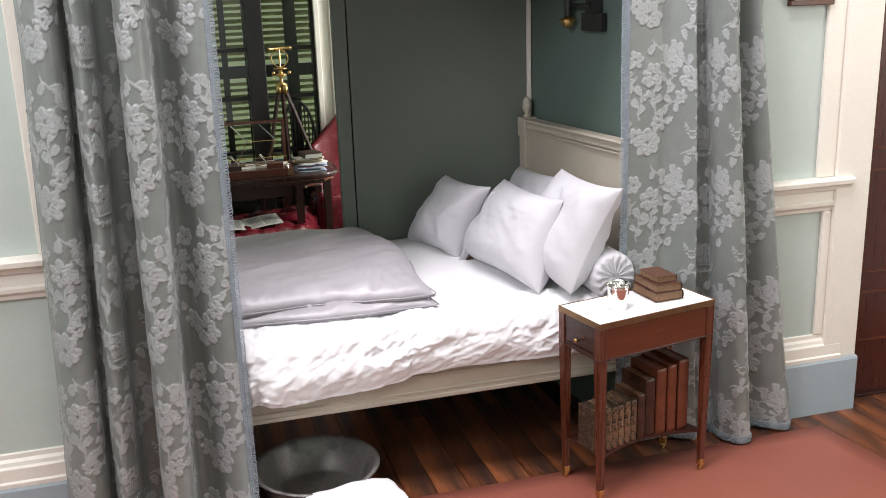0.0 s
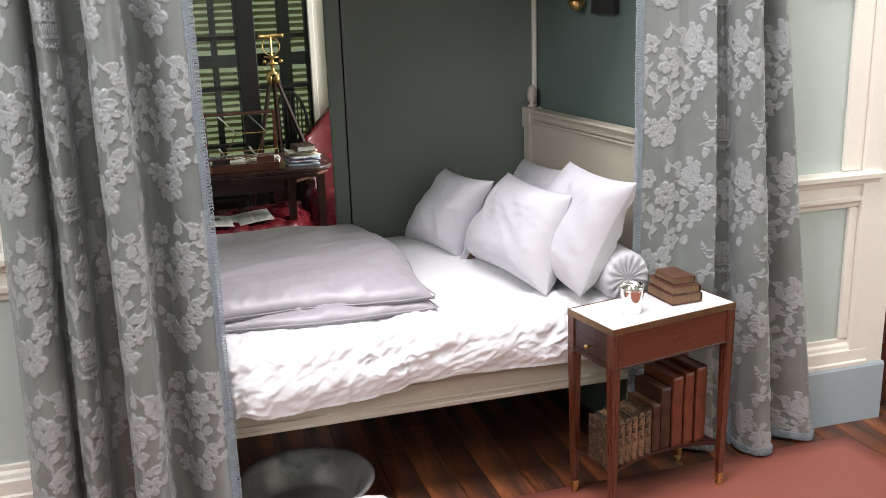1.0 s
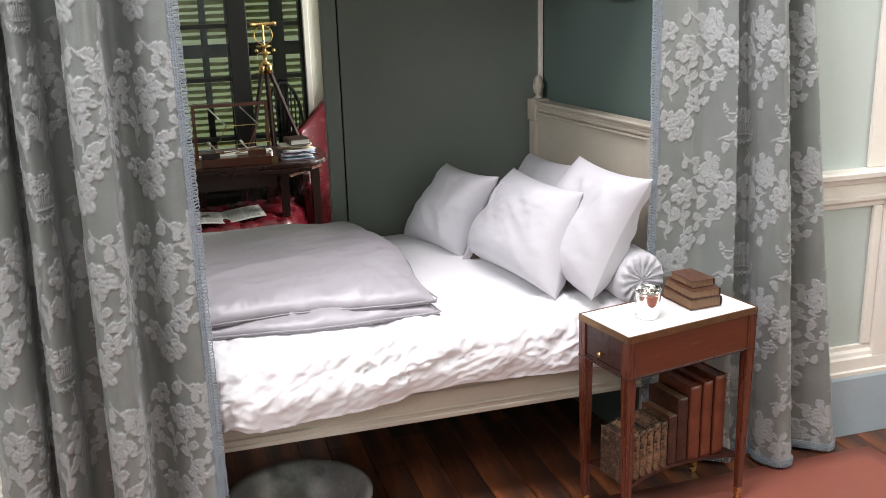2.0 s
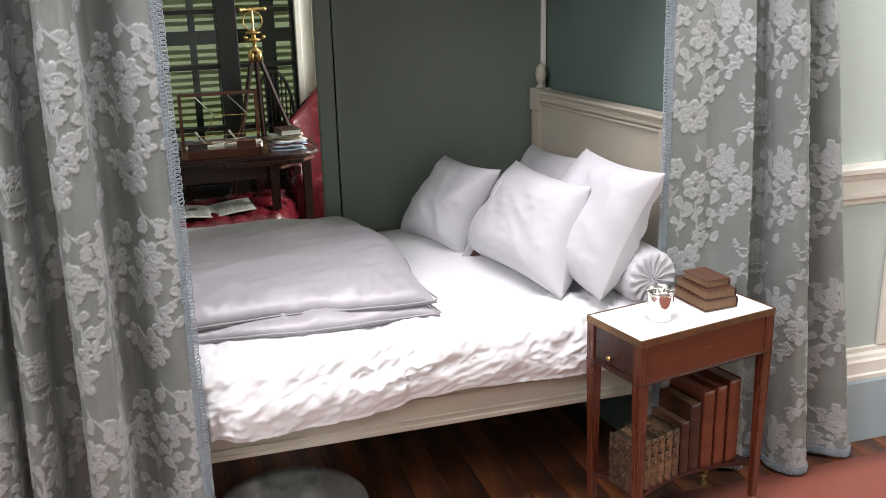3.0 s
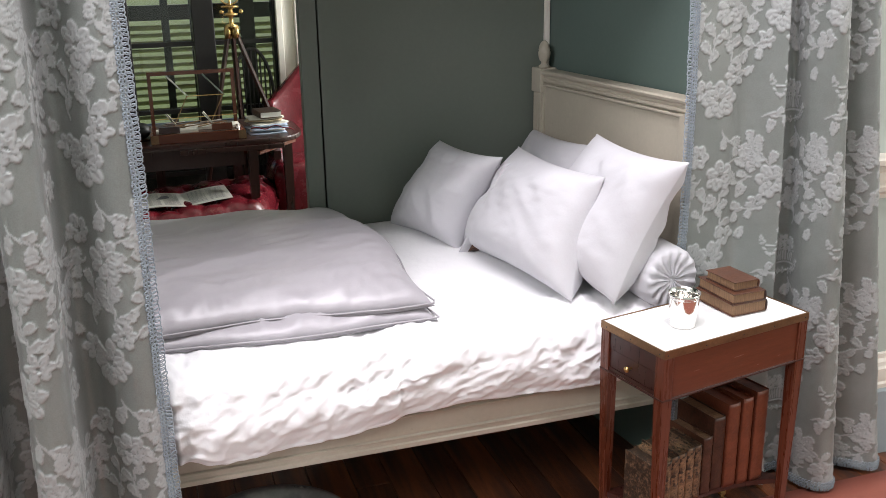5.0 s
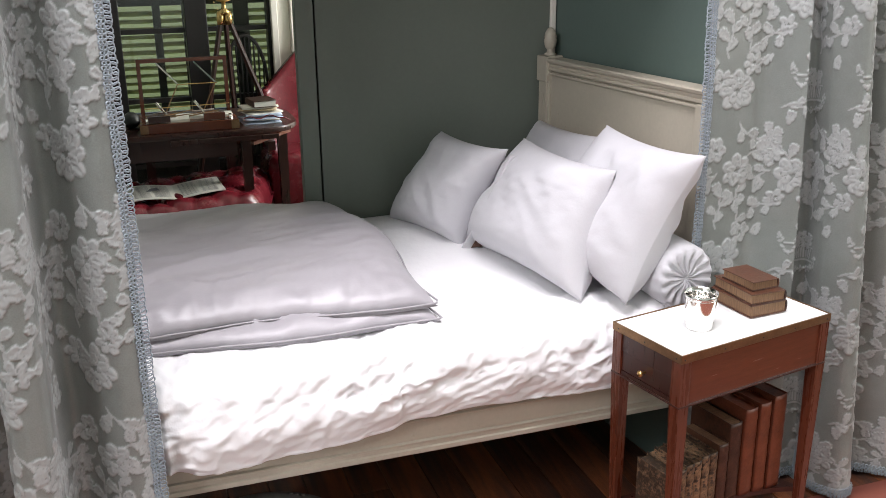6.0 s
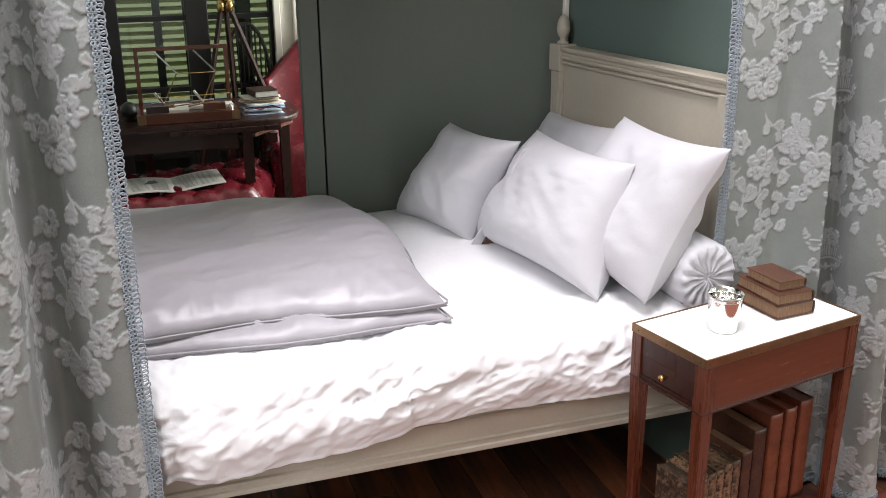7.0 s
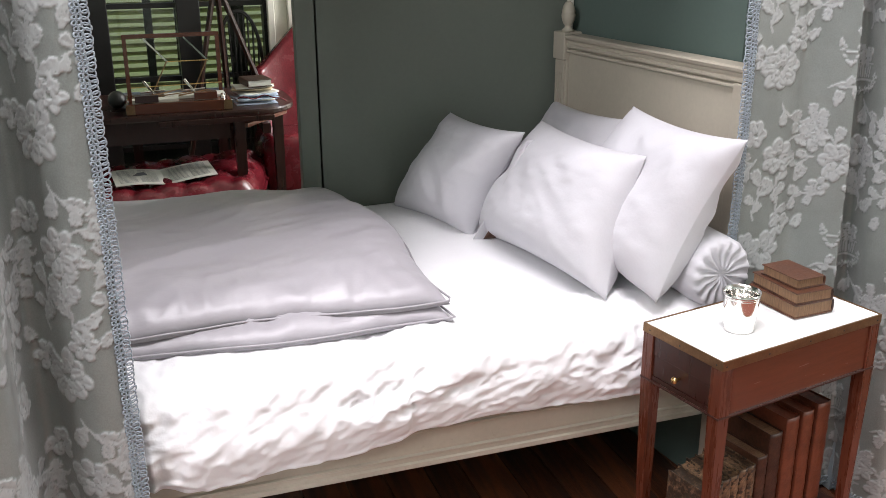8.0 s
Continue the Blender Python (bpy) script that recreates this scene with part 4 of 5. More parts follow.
# row of old books on the shelf, short marbled ones first, tall leather ones last
x = 0.032
SMALL, CALF, TALL = "small old book with marbled brown boards", "old book bound in worn brown calf", "tall thick book in russet leather"
for w, d, h, cov, lab, back in ((0.031, 0.125, 0.176, MARBLED, SMALL, 0.0), (0.021, 0.13, 0.170, MARBLED, SMALL, 0.010), (0.023, 0.13, 0.174, MARBLED, SMALL, 0.016), (0.020, 0.13, 0.171, MARBLED, SMALL, 0.021), (0.022, 0.13, 0.177, MARBLED, SMALL, 0.025), (0.021, 0.13, 0.175, MARBLED, SMALL, 0.029), (0.027, 0.145, 0.190, LEATHER_BOOK, CALF, 0.03), (0.032, 0.16, 0.245, LEATHER_BOOK, "tall old book bound in worn brown calf", 0.03), (0.034, 0.172, 0.280, LEATHER_RUSSET, TALL, 0.024), (0.030, 0.175, 0.288, LEATHER_RUSSET, TALL, 0.018), (0.036, 0.18, 0.302, LEATHER_RUSSET, "tallest thick book in russet leather", 0.012)):
    w *= 1.42
    at = STAND @ pose(x + w / 2, 0.050 + back + d / 2, SH + 0.001, 0, 0, random.uniform(-1.5, 1.5))
    book("book", lab, w, d, h, cov, at, cov if cov != LEATHER_BOOK else PAGES, "books on the table shelf", 1)
    x += w + 0.0035
# three small books in a stack on the marble
z = TH + 0.003
for w, d, h, lab, tw in ((0.036, 0.125, 0.172, "worn leather-bound old book lying in a stack", 2), (0.031, 0.115, 0.172, "scuffed brown old book lying in a stack", -1), (0.027, 0.09, 0.130, "smallest brown old book on top of a stack", 2)):
    m = STAND @ pose(0.402, 0.165, z, 0, 0, tw - 8) @ Matrix.Rotation(radians(90), 4, "Z") @ Matrix.Translation((0, 0, w / 2)) @ Matrix.Rotation(radians(90), 4, "Y") @ Matrix.Translation((0, 0, -h / 2))
    book("book", lab, w, d, h, LEATHER_BOOK, m, PAGES, "stack of books on the table")
    z += w + 0.0006
# silver beaker
cup = thing("beaker", STAND @ Vector((0.172, 0.120, TH + 0.001)), "plain polished silver beaker with a turned rim", "cup")
cup.scale = (1.32, 1.32, 1.30)
bm = bmesh.new()
lathe(bm, [(0.0265, 0.0), (0.0275, 0.002), (0.0305, 0.040), (0.0325, 0.064), (0.0328, 0.067), (0.0334, 0.070), (0.0345, 0.077), (0.0337, 0.077), (0.0318, 0.066), (0.0295, 0.040), (0.0262, 0.004), (0.001, 0.0035)], 40)
part("body", bm, SILVER, cup, "", True)
bm = bmesh.new()
for zz, r in ((0.0655, 0.0334), (0.069, 0.0340)):
    lathe(bm, [(r - 0.0012, zz - 0.0009), (r, zz), (r - 0.0012, zz + 0.0009)], 40, caps=False)
part("rim_ring", bm, SILVER, cup, "", True)

# ---- floor: cloth, basin ----
bm = bmesh.new()
sheet(bm, lambda u, v: ((-1.6 + 4.08 * u) + 0.28 * (1 - v) * u, 0.2 + 2.10 * v, 0.005 + 0.0015 * wob(u * 9, v * 5, 1)), 40, 24)
mat_ob = solo("floor_cloth", bm, RUG, "plain brick-red painted floor cloth lying on the boards", "rug")
mat_ob.modifiers.new("thickness", "SOLIDIFY").thickness = 0.003
basin = thing("basin", (0.235, 2.455, 0), "large round dull pewter basin on the floor", "basin")
bm = bmesh.new()
lathe(bm, [(0.175, 0.001), (0.19, 0.006), (0.225, 0.110), (0.236, 0.134), (0.252, 0.137), (0.2545, 0.141), (0.251, 0.145), (0.238, 0.143), (0.2315, 0.138), (0.220, 0.110), (0.186, 0.016), (0.17, 0.009), (0.001, 0.008)], 72)
bd = part("bowl", bm, PEWTER, basin, "", True)
bm = lathe(bmesh.new(), [(0.2255, 0.118), (0.2300, 0.121), (0.2310, 0.126), (0.229, 0.128)], 72, caps=False)
part("rim_bead", bm, PEWTER, basin, "", True)
for a in (0.35, 0.43, 0.51):
    part("rivet", lathe(bmesh.new(), [(0.006, -0.001), (0.005, 0.0025), (0.002, 0.0035)], 10, Matrix.Translation((0.2435 * math.cos(a + 0.6), 0.2435 * math.sin(a + 0.6), 0.1445))), PEWTER, basin)


def towel(u, v):
    # folded cloth laid in the basin and out over its near rim
    x = -0.03 + 0.46 * u + 0.05 * v
    d = abs(u - 0.42)
    z = 0.115 + 0.055 * u - 0.10 * max(0, 0.30 - u) * 1.6 - 0.05 * max(0, u - 0.86) * 4 + 0.012 * wob(u * 5, v * 4, 2)
    y = 2.175 + 0.10 * u - 0.30 * v + 0.03 * math.sin(u * 5)
    return (x + 0.05, y, z + 0.02 * math.sin(v * 3.0))


bm = bmesh.new()
sheet(bm, towel, 40, 24)
tw = solo("towel", bm, LINEN_SHEET, "folded white linen towel lying over the basin rim", "towel")
tw.modifiers.new("thickness", "SOLIDIFY").thickness = 0.012

# ---- alcove wall lamp and picture ----
lampw = thing("wall_sconce", (1.600, 2.82, 1.755), "black iron wall lamp bracket with brass cups", "wall lamp", turn=7.0)
bm = bmesh.new()
box(bm, -0.03, -0.002, -0.09, 0.07, 0.0, 0.075, 0.003)
box(bm, -0.028, -0.002, -0.055, 0.04, 0.075, 0.36, 0.003)
part("backplate", bm, BLACK_IRON, lampw)
bm = bmesh.new()
bar(bm, (-0.028, -0.01, 0.105), (-0.028, 0.16, 0.105), 0.022, n=10)
bar(bm, (-0.04, 0.16, 0.06), (-0.04, 0.16, 0.15), 0.034, n=14)
part("arm", bm, BLACK_IRON, lampw)
part("drip_cup", lathe(bmesh.new(), [(0.008, -0.015), (0.018, -0.01), (0.030, 0.008), (0.038, 0.018), (0.036, 0.024), (0.02, 0.03), (0.01, 0.045)], 20, Matrix.Translation((-0.042, 0.16, 0.025))), BRASS, lampw, "gleaming brass cup", True)
part("gallery", lathe(bmesh.new(), [(0.036, 0.0), (0.040, 0.003), (0.040, 0.007), (0.034, 0.010), (0.034, 0.05), (0.02, 0.06)], 20, Matrix.Translation((-0.042, 0.16, 0.145))), BRASS, lampw, "brass gallery", True)
pic = thing("picture_frame", (2.385, 2.452, 1.835), "small dark brown wooden picture frame on the wall", "picture")
bm = bmesh.new()
for r in ((-0.105, 0.105, 0.0, 0.022), (-0.105, 0.105, 0.24, 0.262), (-0.105, -0.083, 0.022, 0.24), (0.083, 0.105, 0.022, 0.24)):
    box(bm, r[0], r[1], -0.022, 0.006, r[2], r[3], 0.004)
part("frame", bm, LEATHER_BOOK, pic)
part("print", boxes((-0.083, 0.083, -0.006, 0.0, 0.022, 0.24)), PAPER, pic, "pale plain print")


# ---- the far room: window with shutters ----
window = thing("window_1", (0.38, 5.26, 0), "tall black-painted sash window with glazing bars, shutters closed outside", "window")
tagged(window, kind="structure")
bm = bmesh.new()
for x0, x1 in ((-0.65, -0.365), (0.365, 0.43), (-0.05, 0.06)):
    box(bm, x0, x1, -0.045, 0.045, 0, 2.7, 0.004)
part("window_frame", bm, SASH, window)
for z in (0.03, 0.62, 0.96, 1.31, 1.615, 2.0, 2.35, 2.67):
    for x0, x1 in ((-0.365, -0.05), (0.06, 0.365)):
        part("glazing_bar", boxes((x0, x1, -0.018, 0.018, z - (0.012 if 0.1 < z < 2.6 else 0.03), z + (0.012 if 0.1 < z < 2.6 else 0.03)), bevel=0.002), SASH, window)
zs = (0.06, 0.608, 0.632, 0.948, 0.972, 1.298, 1.322, 1.603, 1.627, 1.988, 2.012, 2.338, 2.362, 2.64)
for a, b in zip(zs[::2], zs[1::2]):
    for x0, x1 in ((-0.365, -0.05), (0.06, 0.365)):
        g = part("pane", boxes((x0, x1, -0.0015, 0.0015, a, b)), GLASS, window, "clear glass pane")
        g.visible_shadow = False
for k, (x0, x1, cols) in enumerate(((-0.02, 0.42, ((0.06, 0.235), (0.275, 0.385))), (0.47, 0.93, ((0.50, 0.655), (0.735, 0.89))))):
    sh = thing("shutter", ((x0 + x1) / 2 - 0.05, 5.50, 0), "closed louvred green outside shutter in sunlight", "shutter", "window shutters")
    c = (x0 + x1) / 2
    edges = [x0] + [v for ab in cols for v in ab] + [x1]
    for a, b in zip(edges[::2], edges[1::2]):
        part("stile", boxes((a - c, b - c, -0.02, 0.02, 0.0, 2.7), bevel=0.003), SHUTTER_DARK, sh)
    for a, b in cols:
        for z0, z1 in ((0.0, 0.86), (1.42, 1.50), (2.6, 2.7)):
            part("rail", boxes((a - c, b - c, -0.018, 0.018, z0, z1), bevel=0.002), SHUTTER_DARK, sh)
        me = bpy.data.meshes.new("slat")
        bm = bmesh.new()
        box(bm, -(b - a) / 2 + 0.001, (b - a) / 2 - 0.001, -0.027, 0.027, -0.0035, 0.0035, 0.0015, Matrix.Rotation(radians(-24), 4, "X"))
        bm.to_mesh(me)
        bm.free()
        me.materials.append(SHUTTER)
        z = 0.895
        while z < 2.58:
            if not (0.785 < z < 0.875 or 1.405 < z < 1.515):
                s = new("slat", me)
                s.parent = sh
                s.matrix_local = pose((a + b) / 2 - c, 0, z, random.uniform(-4, 4), random.uniform(-0.4, 0.4), 0)
            z += 0.0405

# writing table
desk = thing("writing_table", (0.36, 4.55, 0), "dark mahogany table with rounded leaf and square tapered legs", "table")
DZ = 0.965
bm = bmesh.new()
prof = []
for k in range(33):
    a = -math.pi / 2 + math.pi * k / 32
    prof.append((0.10 + 0.275 * abs(math.cos(a)) ** 0.55, 0.29 * math.copysign(abs(math.sin(a)) ** 0.7, math.sin(a))))
prof += [(-0.80, 0.29), (-0.80, -0.29)]
rings = [[bm.verts.new((x * s, y * s, z)) for x, y in prof] for z, s in ((DZ - 0.024, 0.985), (DZ - 0.018, 1.0), (DZ - 0.006, 1.0), (DZ, 0.988))]
n = len(prof)
for a, b in zip(rings, rings[1:]):
    for i in range(n):
        bm.faces.new((a[i], a[(i + 1) % n], b[(i + 1) % n], b[i]))
bm.faces.new(rings[0][::-1])
bm.faces.new(rings[-1])
part("tabletop", bm, MAHOGANY_DARK, desk, "dark polished rounded top")
part("drop_leaf", boxes((-0.2, 0.26, -0.305, -0.292, DZ - 0.045, DZ - 0.024), bevel=0.003), MAHOGANY_DARK, desk, "edge of a folded slide")
part("apron", boxes((-0.75, 0.085, -0.215, -0.195, DZ - 0.125, DZ - 0.025)), MAHOGANY_DARK, desk)
# lighter wood than the other aprons: light on this end is put into colour
bm = bmesh.new()
bar(bm, (0.118, -0.20, DZ - 0.075), (0.325, 0.05, DZ - 0.075), 0.016, 0.10)
part("apron", bm, MAHOGANY, desk, "end apron, the light on it put into a redder mahogany")
part("apron", boxes((-0.75, 0.085, 0.195, 0.215, DZ - 0.125, DZ - 0.025)), MAHOGANY_DARK, desk)
for x, y in ((0.125, -0.20), (0.325, 0.05), (-0.74, -0.20), (-0.28, 0.20), (0.094, 0.21)):
    bm = bmesh.new()
    bar(bm, (x, y, DZ - 0.025), (x, y, 0.0), 0.046, 0.046, w2=0.026)
    part("leg", bm, MAHOGANY_DARK, desk)

# copying machine: shallow wooden box with an open gallows of thin rods
copier = thing("writing_machine", (0.252, 4.41, DZ), "mahogany writing-copying machine with a frame, brass rods and pens", "writing machine")
bm = bmesh.new()
box(bm, -0.205, 0.205, -0.11, 0.12, 0.0, 0.042, 0.003)
part("case", bm, MAHOGANY, copier)
for x in (-0.19, 0.19):
    part("brass_corner", boxes((x - 0.017, x + 0.017, -0.112, -0.109, 0.003, 0.040)), BRASS_DULL, copier)
bm = bmesh.new()
for x in (-0.185, 0.185):
    bar(bm, (x, 0.09, 0.04), (x, 0.09, 0.29), 0.016, 0.012)
bar(bm, (-0.193, 0.09, 0.285), (0.193, 0.09, 0.285), 0.016, 0.014)
part("gallows", bm, MAHOGANY, copier)
for x in (-0.10, 0.06):
    bm = bmesh.new()
    bar(bm, (x - 0.01, 0.085, 0.275), (x + 0.075, 0.02, 0.185), 0.007, 0.004)
    part("link_rod", bm, SILVER, copier, "bright steel link rod")
    bm = bmesh.new()
    bar(bm, (x + 0.07, 0.02, 0.187), (x + 0.0, -0.02, 0.06), 0.005, n=6)
    part("lower_rod", bm, BRASS_DULL, copier)
    bm = bmesh.new()
    bar(bm, (x - 0.03, -0.03, 0.12), (x + 0.02, -0.05, 0.055), 0.012, n=8, w2=0.006)
    bar(bm, (x - 0.045, -0.03, 0.075), (x + 0.05, -0.04, 0.082), 0.005, n=6)
    part("pen", bm, SILVER, copier, "silver pen holder")
bm = bmesh.new()
bar(bm, (-0.18, -0.02, 0.095), (0.18, -0.02, 0.10), 0.004, n=6)
bar(bm, (-0.03, 0.02, 0.187), (0.135, 0.02, 0.187), 0.004, n=6)
part("cross_rod", bm, BRASS, copier)
for x0, x1, y0, y1, z, tw_, mt, nm in ((-0.18, 0.0, -0.09, -0.03, 0.046, 3, PAPER, "paper_slip"), (-0.05, 0.19, -0.04, 0.05, 0.047, -2, PAPER, "paper_slip"), (0.06, 0.15, -0.10, -0.065, 0.05, 1, MAHOGANY, "wood_block"), (-0.17, -0.08, -0.105, -0.085, 0.05, 0, MAHOGANY_DARK, "wood_block")):
    bm = bmesh.new()
    hh = 0.012 if nm == "paper_slip" else 0.028
    box(bm, x0, x1, y0, y1, z - 0.004, z - 0.004 + hh, 0.001)
    part(nm, bm, mt, copier)
for k, (a, b) in enumerate((((-0.17, -0.10, 0.062), (0.05, -0.07, 0.075)), ((-0.12, -0.10, 0.07), (0.02, -0.04, 0.085)), ((0.0, -0.09, 0.066), (0.13, -0.05, 0.078)))):
    part("quill", bar(bmesh.new(), a, b, 0.007, n=6, w2=0.004), BRASS_DULL, copier)
part("inkwell", lathe(bmesh.new(), [(0.010, 0), (0.011, 0.012), (0.006, 0.016), (0.007, 0.022)], 12, Matrix.Translation((0.172, -0.085, 0.042))), SILVER, copier)

# papers and book at the end of the table
z = DZ + 0.001
for k, (cx, cy, w, d, rot, mt) in enumerate(((0.565, 4.44, 0.17, 0.15, 4, PAPER_BLUE), (0.575, 4.45, 0.16, 0.14, -8, PAPER), (0.57, 4.44, 0.17, 0.13, 12, PAPER_BLUE), (0.585, 4.46, 0.16, 0.14, -3, PAPER_BLUE), (0.58, 4.48, 0.16, 0.13, 15, PAPER), (0.57, 4.50, 0.17, 0.14, -14, PAPER_TAN), (0.57, 4.50, 0.16, 0.12, 6, PAPER))):
    bm = bmesh.new()
    sheet(bm, lambda u, v: ((u - 0.5) * w, (v - 0.5) * d, 0.003 * wob(u * 3, v * 3, k) + (0.012 * max(0, u - 0.8) if k > 3 else 0)), 8, 8)
    ob = solo("letter", bm, mt, ("pale blue" if mt == PAPER_BLUE else "tan" if mt == PAPER_TAN else "white") + " folded letter in a pile on the table", "paper", "letters on the writing table")
    ob.modifiers.new("thickness", "SOLIDIFY").thickness = 0.005
    ob.matrix_world = pose(cx, cy, z + 0.004, 0, 0, rot)
    z += 0.0085
rib = bmesh.new()
tube(rib, [(0.49 + 0.20 * t, 4.372 - 0.01 * math.sin(t * 9), DZ + 0.03 + 0.006 * math.sin(t * 14) - 0.03 * max(0, t - 0.85) * 6) for t in [k / 16 for k in range(17)]], 0.005, 6)
solo("ribbon", rib, LEATHER_RED, "dark red ribbon tied round the letters", "ribbon")
book("book", "small old brown calf book lying on the letters", 0.030, 0.105, 0.14, LEATHER_BOOK, pose(0.585, 4.50, z + 0.017, 0, 0, -82) @ pose(0, 0, 0, 0, 90, 0) @ pose(0, 0, -0.07), PAPER)

# telescope-like surveying instrument on a wooden tripod behind the table
inst = thing("surveying_instrument", (0.50, 4.95, 0), "brass surveying instrument on a dark wooden tripod", "instrument")
TZ = 1.385
for a, fx, fy in ((200, -0.31, 0.03), (320, 0.50, -0.04), (80, 0.05, 0.16)):
    bm = bmesh.new()
    bar(bm, (0.02 * math.cos(radians(a)), 0.02 * math.sin(radians(a)), TZ), (fx, fy, 0.0), 0.026, n=8, w2=0.020)
    leg = part("tripod_leg", bm, MAHOGANY_DARK, inst)
    part("leg_ferrule", lathe(bmesh.new(), [(0.017, -0.03), (0.019, 0), (0.016, 0.03)], 12, Matrix.Translation((0.022 * math.cos(radians(a)), 0.022 * math.sin(radians(a)), TZ))), BRASS, leg, "brass ferrule", True)
part("head", lathe(bmesh.new(), [(0.03, 0.02), (0.034, 0.03), (0.012, 0.045), (0.010, 0.075), (0.035, 0.082), (0.037, 0.09), (0.012, 0.096), (0.011, 0.115), (0.042, 0.12), (0.043, 0.127), (0.01, 0.132)], 24, Matrix.Translation((0, 0, TZ))), BRASS, inst, "", True)
bm = bmesh.new()
tube(bm, [(0.05 * math.cos(2 * math.pi * k / 28), 0, TZ + 0.185 + 0.05 * math.sin(2 * math.pi * k / 28)) for k in range(28)], 0.008, 8, True)
part("circle", bm, BRASS, inst, "upright brass circle")
bm = bmesh.new()
lathe(bm, [(0.011, -0.075), (0.012, -0.07), (0.009, -0.06), (0.009, 0.06), (0.012, 0.066), (0.014, 0.08)], 14, Matrix.Translation((0, 0, TZ + 0.245)) @ pose(0, 0, 0, 0, 90, 20))
part("telescope", bm, BRASS, inst, "short brass telescope", True)
for x in (-0.045, 0.05):
    part("thumb_screw", lathe(bmesh.new(), [(0.004, 0), (0.011, 0.006), (0.011, 0.013), (0.003, 0.016)], 12, Matrix.Translation((x, -0.01, TZ + 0.10)) @ pose(0, 0, 0, 90)), BRASS, inst, "", True)
part("post", bar(bmesh.new(), (0, 0, TZ + 0.13), (0, 0, TZ + 0.24), 0.012, n=10), BRASS, inst)

# long tufted bench drawn under the table
bench = thing("bench", (-0.06, 4.36, 0), "long bench with a buttoned dark red leather cushion", "bench", turn=12)
bench.scale = (1, 1, 0.93)


def cushion_top(u, v):
    x, y = -0.72 + 1.26 * u + 0.28 * u * v, -0.30 + 0.60 * v
    ex, ey = min(1, (1 - u) / 0.10, u / 0.1), min(1, v / 0.16, (1 - v) / 0.16)
    e = (1 - (1 - ex) ** 2.5) ** 0.5 * (1 - (1 - ey) ** 2.5) ** 0.5
    best, sx, sy = 9, 0.20, 0.16
    for i in range(-4, 4):
        for j in range(-2, 3):
            bx, by = i * sx + (sx / 2 if j % 2 else 0), j * sy
            best = min(best, math.hypot(x - bx, y - by))
    crease = abs(math.sin((x / sx + y / (2 * sy)) * math.pi)) * abs(math.sin((x / sx - y / (2 * sy)) * math.pi))
    return (x, y + 0.02 * u, 0.60 + 0.13 * e + 0.03 * crease ** 0.4 * e - 0.035 * math.exp(-(best / 0.025) ** 2) * e + 0.05 * (1 - u) ** 2 * 0)


bm = bmesh.new()
g = sheet(bm, cushion_top, 90, 60)
g2 = sheet(bm, lambda u, v: (-0.72 + 1.26 * u + 0.28 * u * v, -0.30 + 0.60 * v + 0.02 * u, 0.585), 90, 60)
for i in range(90):
    bm.faces.new((g[i][0], g[i + 1][0], g2[i + 1][0], g2[i][0]))
    bm.faces.new((g[i][60], g[i + 1][60], g2[i + 1][60], g2[i][60]))
for j in range(60):
    bm.faces.new((g[90][j], g[90][j + 1], g2[90][j + 1], g2[90][j]))
    bm.faces.new((g[0][j], g[0][j + 1], g2[0][j + 1], g2[0][j]))
cush = part("cushion", bm, LEATHER_RED, bench, "buttoned red leather cushion", True)
bm = bmesh.new()
for a, b in (((-0.72, -0.30, 0.615), (0.54, -0.28, 0.615)), ((0.54, -0.28, 0.615), (0.82, 0.32, 0.615))):
    bar(bm, a, b, 0.014, n=8)
part("piping", bm, LEATHER_RED, cush)
part("seat_rail", bar(bar(bmesh.new(), (-0.70, -0.255, 0.557), (0.515, -0.25, 0.557), 0.03, 0.055), (0.53, -0.25, 0.557), (0.79, 0.29, 0.557), 0.055, 0.03), MAHOGANY_DARK, bench)
for x, y in ((0.49, -0.23), (0.75, 0.26), (-0.68, -0.24), (-0.68, 0.26)):
    part("leg", bar(bmesh.new(), (x, y, 0.545), (x + 0.03, y, 0.0), 0.034, n=10, w2=0.02), WHITE_PAINTED if y > 0 and x > 0 else MAHOGANY_DARK, bench)
news = thing("newspaper", (0.145, 4.30, 0.695), "open printed paper lying on the red cushion", "newspaper", turn=14)
for k, (x0, x1, lift) in enumerate(((-0.20, 0.0, 0.035), (0.0, 0.21, 0.02))):
    bm = bmesh.new()
    sheet(bm, lambda u, v: (x0 + (x1 - x0) * u + 0.03 * v, -0.10 + 0.20 * v, lift * math.sin(math.pi * (u if k else 1 - u) * 0.6) * 0.6 + 0.012 * v + 0.006), 14, 6)
    pg = part("page", bm, PAPER, news)
    pg.modifiers.new("thickness", "SOLIDIFY").thickness = 0.004
    bm = bmesh.new()
    for r in range(11):
        for c2 in range(2):
            u0 = 0.10 + c2 * 0.42
            for s in range(4):
                ua, ub = u0 + s * 0.09, u0 + (s + 0.92) * 0.09
                v = 0.10 + r * 0.075
                h = lambda u: lift * math.sin(math.pi * (u if k else 1 - u) * 0.6) * 0.6 + 0.012 * v + 0.0075
                q = [bm.verts.new((x0 + (x1 - x0) * u + 0.03 * vv, -0.10 + 0.20 * vv, h(u))) for u, vv in ((ua, v), (ub, v), (ub, v + 0.022), (ua, v + 0.022))]
                bm.faces.new(q)
    part("print_lines", bm, INK, pg, "lines of small print")
bm = boxes((-0.12, -0.05, 0.0, 0.045, 0.030, 0.0315))
part("picture_block", bm, INK, news)

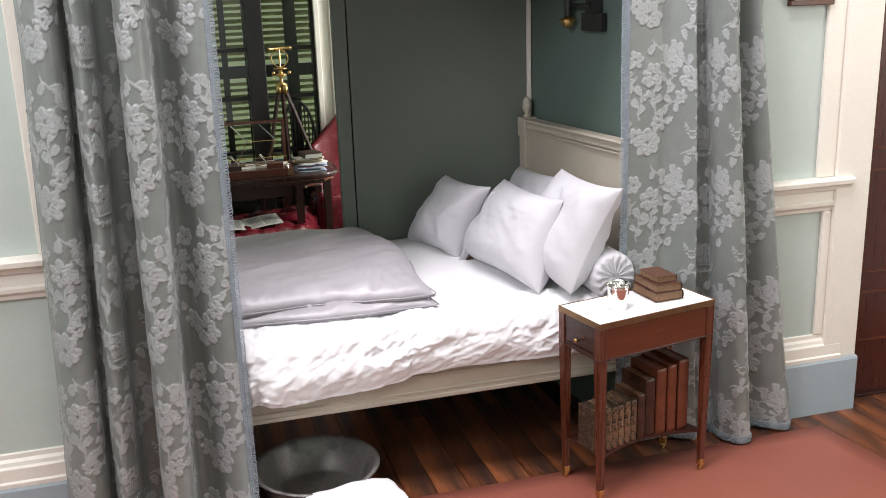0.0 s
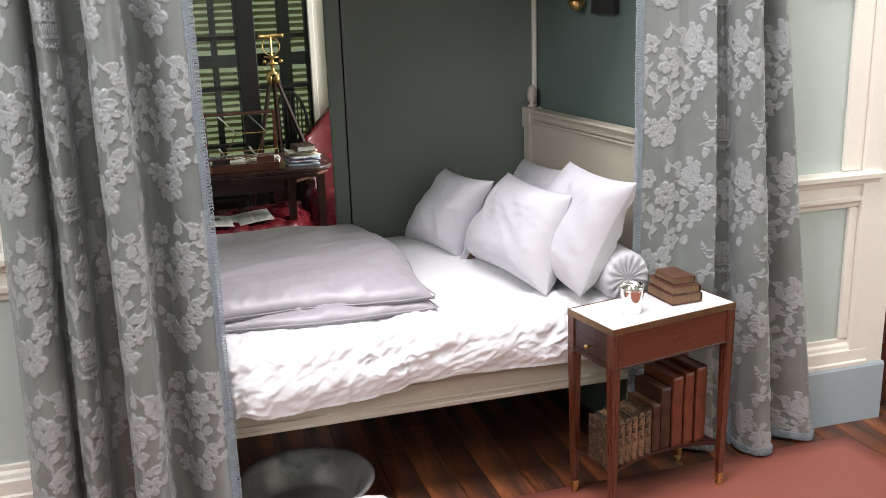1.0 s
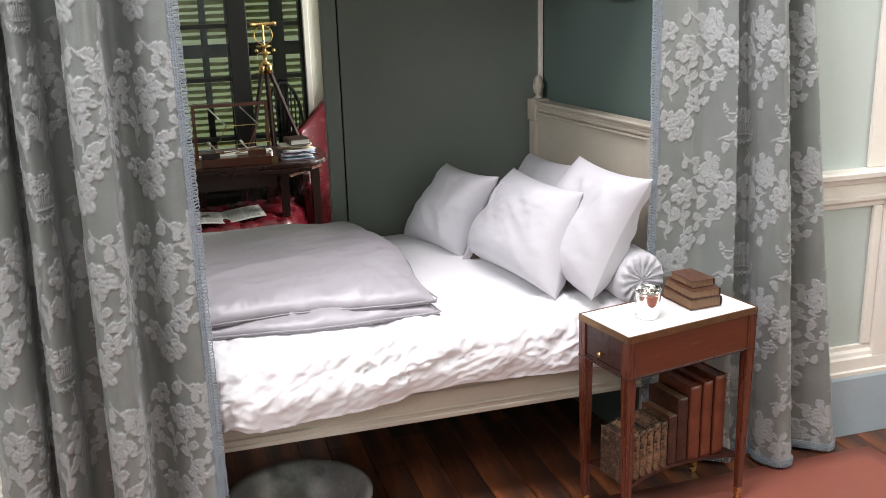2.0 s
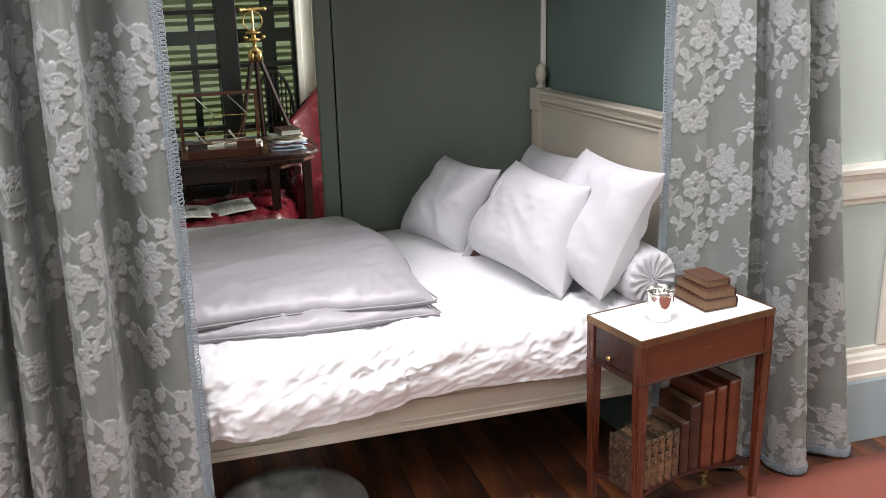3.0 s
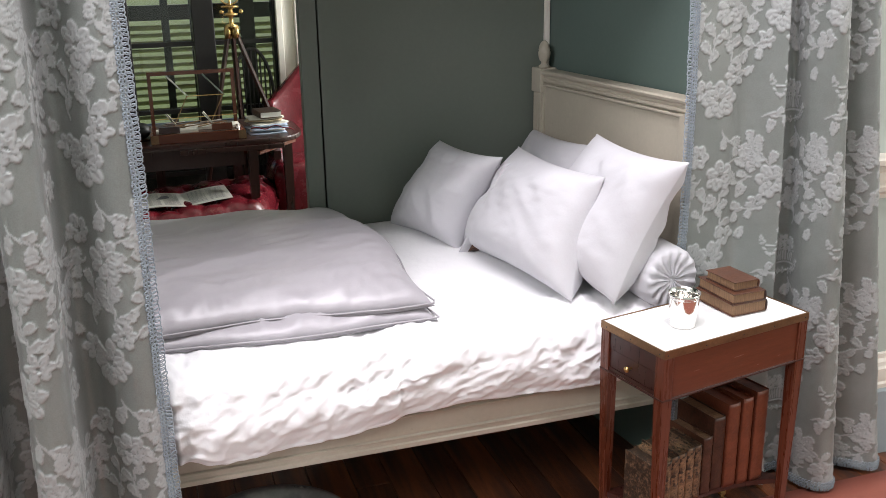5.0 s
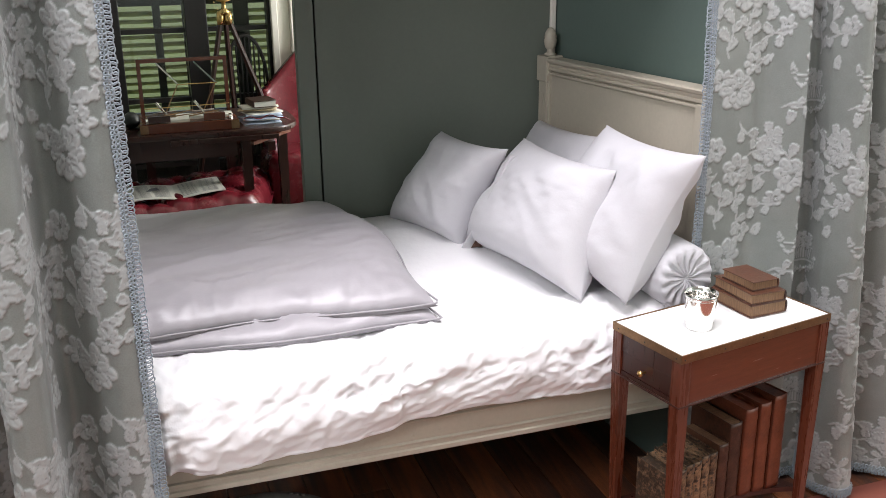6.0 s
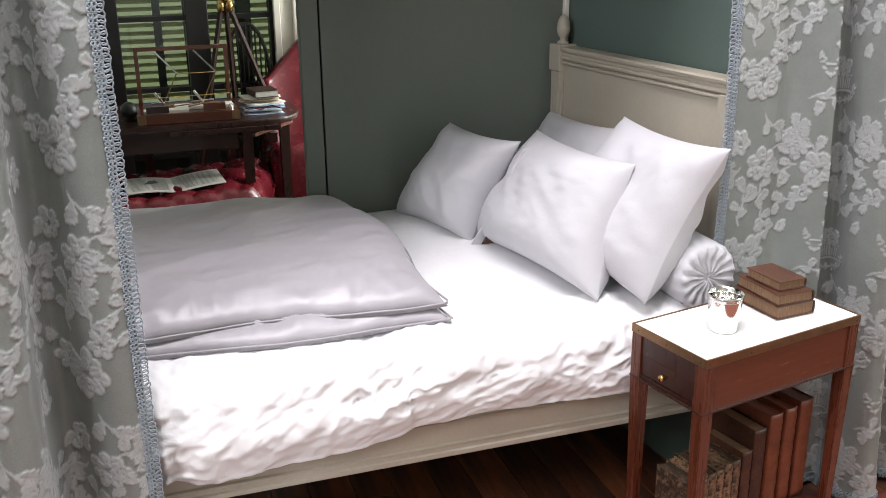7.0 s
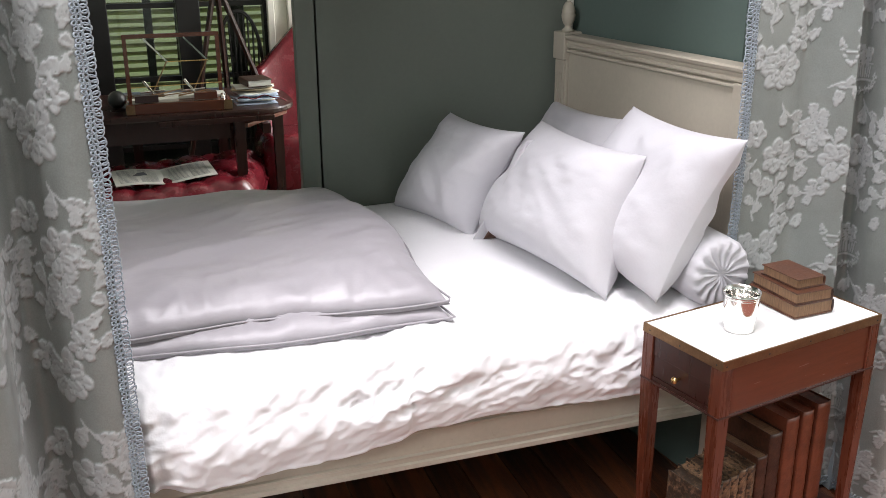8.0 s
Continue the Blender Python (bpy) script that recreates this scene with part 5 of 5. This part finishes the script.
# high-backed red leather chair behind the table
chair = thing("armchair", (0.905, 4.725, 0), "high-backed armchair in red leather with brass nails", "armchair")


def wing(u, v):
    # curved back, hollow towards the table, higher away from it
    a = radians(-70 + 140 * u)
    r = 0.30
    top = 1.02 + 0.30 * (0.5 - 0.5 * math.cos(math.pi * min(1, u * 1.4)))
    z = 0.42 + (top - 0.42) * v
    return (0.02 + r * math.sin(a) * 1.0, 0.18 - 0.0 + r * math.cos(a) * 0.45 + 0.05 * v, z)


bm = bmesh.new()
sheet(bm, wing, 40, 24)
bk = part("back", bm, LEATHER_RED, chair, "curved red leather back", True)
sm = bk.modifiers.new("thickness", "SOLIDIFY")
sm.thickness = 0.05
for k in range(30):
    p = wing(k / 29, 1.0)
    part("nail", lathe(bmesh.new(), [(0.005, -0.002), (0.004, 0.003), (0.001, 0.005)], 8, Matrix.Translation((p[0], p[1] - 0.006, p[2] - 0.012)) @ pose(0, 0, 0, 90)), BRASS, bk)
bm = bmesh.new()
box(bm, -0.28, 0.32, -0.08, 0.28, 0.46, 0.75, 0.05)
part("seat", bm, LEATHER_RED, chair, "stuffed red leather seat", True)
bm = bmesh.new()
box(bm, -0.28, 0.32, -0.08, 0.28, 0.36, 0.455, 0.005)
part("seat_frame", bm, MAHOGANY, chair)
for x in (-0.25, 0.29):
    for y in (-0.05, 0.25):
        part("leg", bar(bmesh.new(), (x, y, 0.37), (x, y, 0.0), 0.045, n=10, w2=0.028), MAHOGANY, chair)
part("arm", bar(bmesh.new(), (-0.26, -0.06, 0.80), (-0.26, 0.2, 0.82), 0.045, 0.035), MAHOGANY_DARK, chair)

# spindle-back chair by the window
wc = thing("windsor_chair", (0.61, 5.125, 0), "black spindle-back chair standing before the window", "chair")
bm = bmesh.new()
arch = [(0.11 * math.cos(math.pi * k / 20), 0.03, 0.95 + 0.33 * math.sin(math.pi * k / 20) ** 0.8) for k in range(21)]
tube(bm, arch, 0.018, 6)
part("bow", bm, SASH, wc)
for k in range(-4, 5):
    x = k * 0.023
    part("spindle", bar(bmesh.new(), (x * 0.8, 0.0, 0.55), (x, 0.03, 0.95 + 0.33 * max(0.05, 1 - (x / 0.11) ** 2) ** 0.4), 0.009, n=6), SASH, wc)
bm = bmesh.new()
box(bm, -0.13, 0.13, -0.06, 0.03, 0.52, 0.56, 0.012)
part("seat", bm, SASH, wc)
for x in (-0.12, 0.12):
    for y in (-0.04, 0.02):
        part("leg", bar(bmesh.new(), (x, y, 0.53), (x * 1.15, y * 1.1, 0), 0.03, n=8), SASH, wc)
# dark globe-like ball at the end of the table, and the carpet
bm = bmesh.new()
bmesh.ops.create_uvsphere(bm, u_segments=20, v_segments=12, radius=0.036)
glb = thing("ball_ornament", (0.015, 4.43, DZ), "dark turned ball standing on the table", "ornament")
o = part("ball", bm, BLACK_IRON, glb, "", True)
o.location = (0, 0, 0.045)
part("foot", lathe(bmesh.new(), [(0.03, 0), (0.03, 0.006), (0.01, 0.012)], 16), MAHOGANY_DARK, glb)
bm = boxes((-1.4, 2.6, 3.6, 5.1, 0.003, 0.012))
solo("carpet", bm, CARPET, "dark patterned carpet on the study floor", "carpet", smooth=False)

# ---- floor boards ----
x = -2.55
brd = 0
while x < 3.78:
    w = (0.125, 0.135, 0.118, 0.142)[brd % 4]
    cuts = [-2.28, 0.1 + 0.9 * random.random(), 2.0 + 1.3 * random.random(), 5.38]
    for a, b in zip(cuts, cuts[1:]):
        me = bpy.data.meshes.new("board")
        bm = bmesh.new()
        box(bm, 0.0015, w - 0.0015, a + 0.001, b - 0.001, -0.028, random.uniform(-0.0012, 0.0), 0.0015)
        bm.to_mesh(me)
        bm.free()
        me.materials.append(FLOOR)
        ob = new("board", me)
        ob.location = (x, 0, 0)
        ob.parent = floor
    x += w
    brd += 1
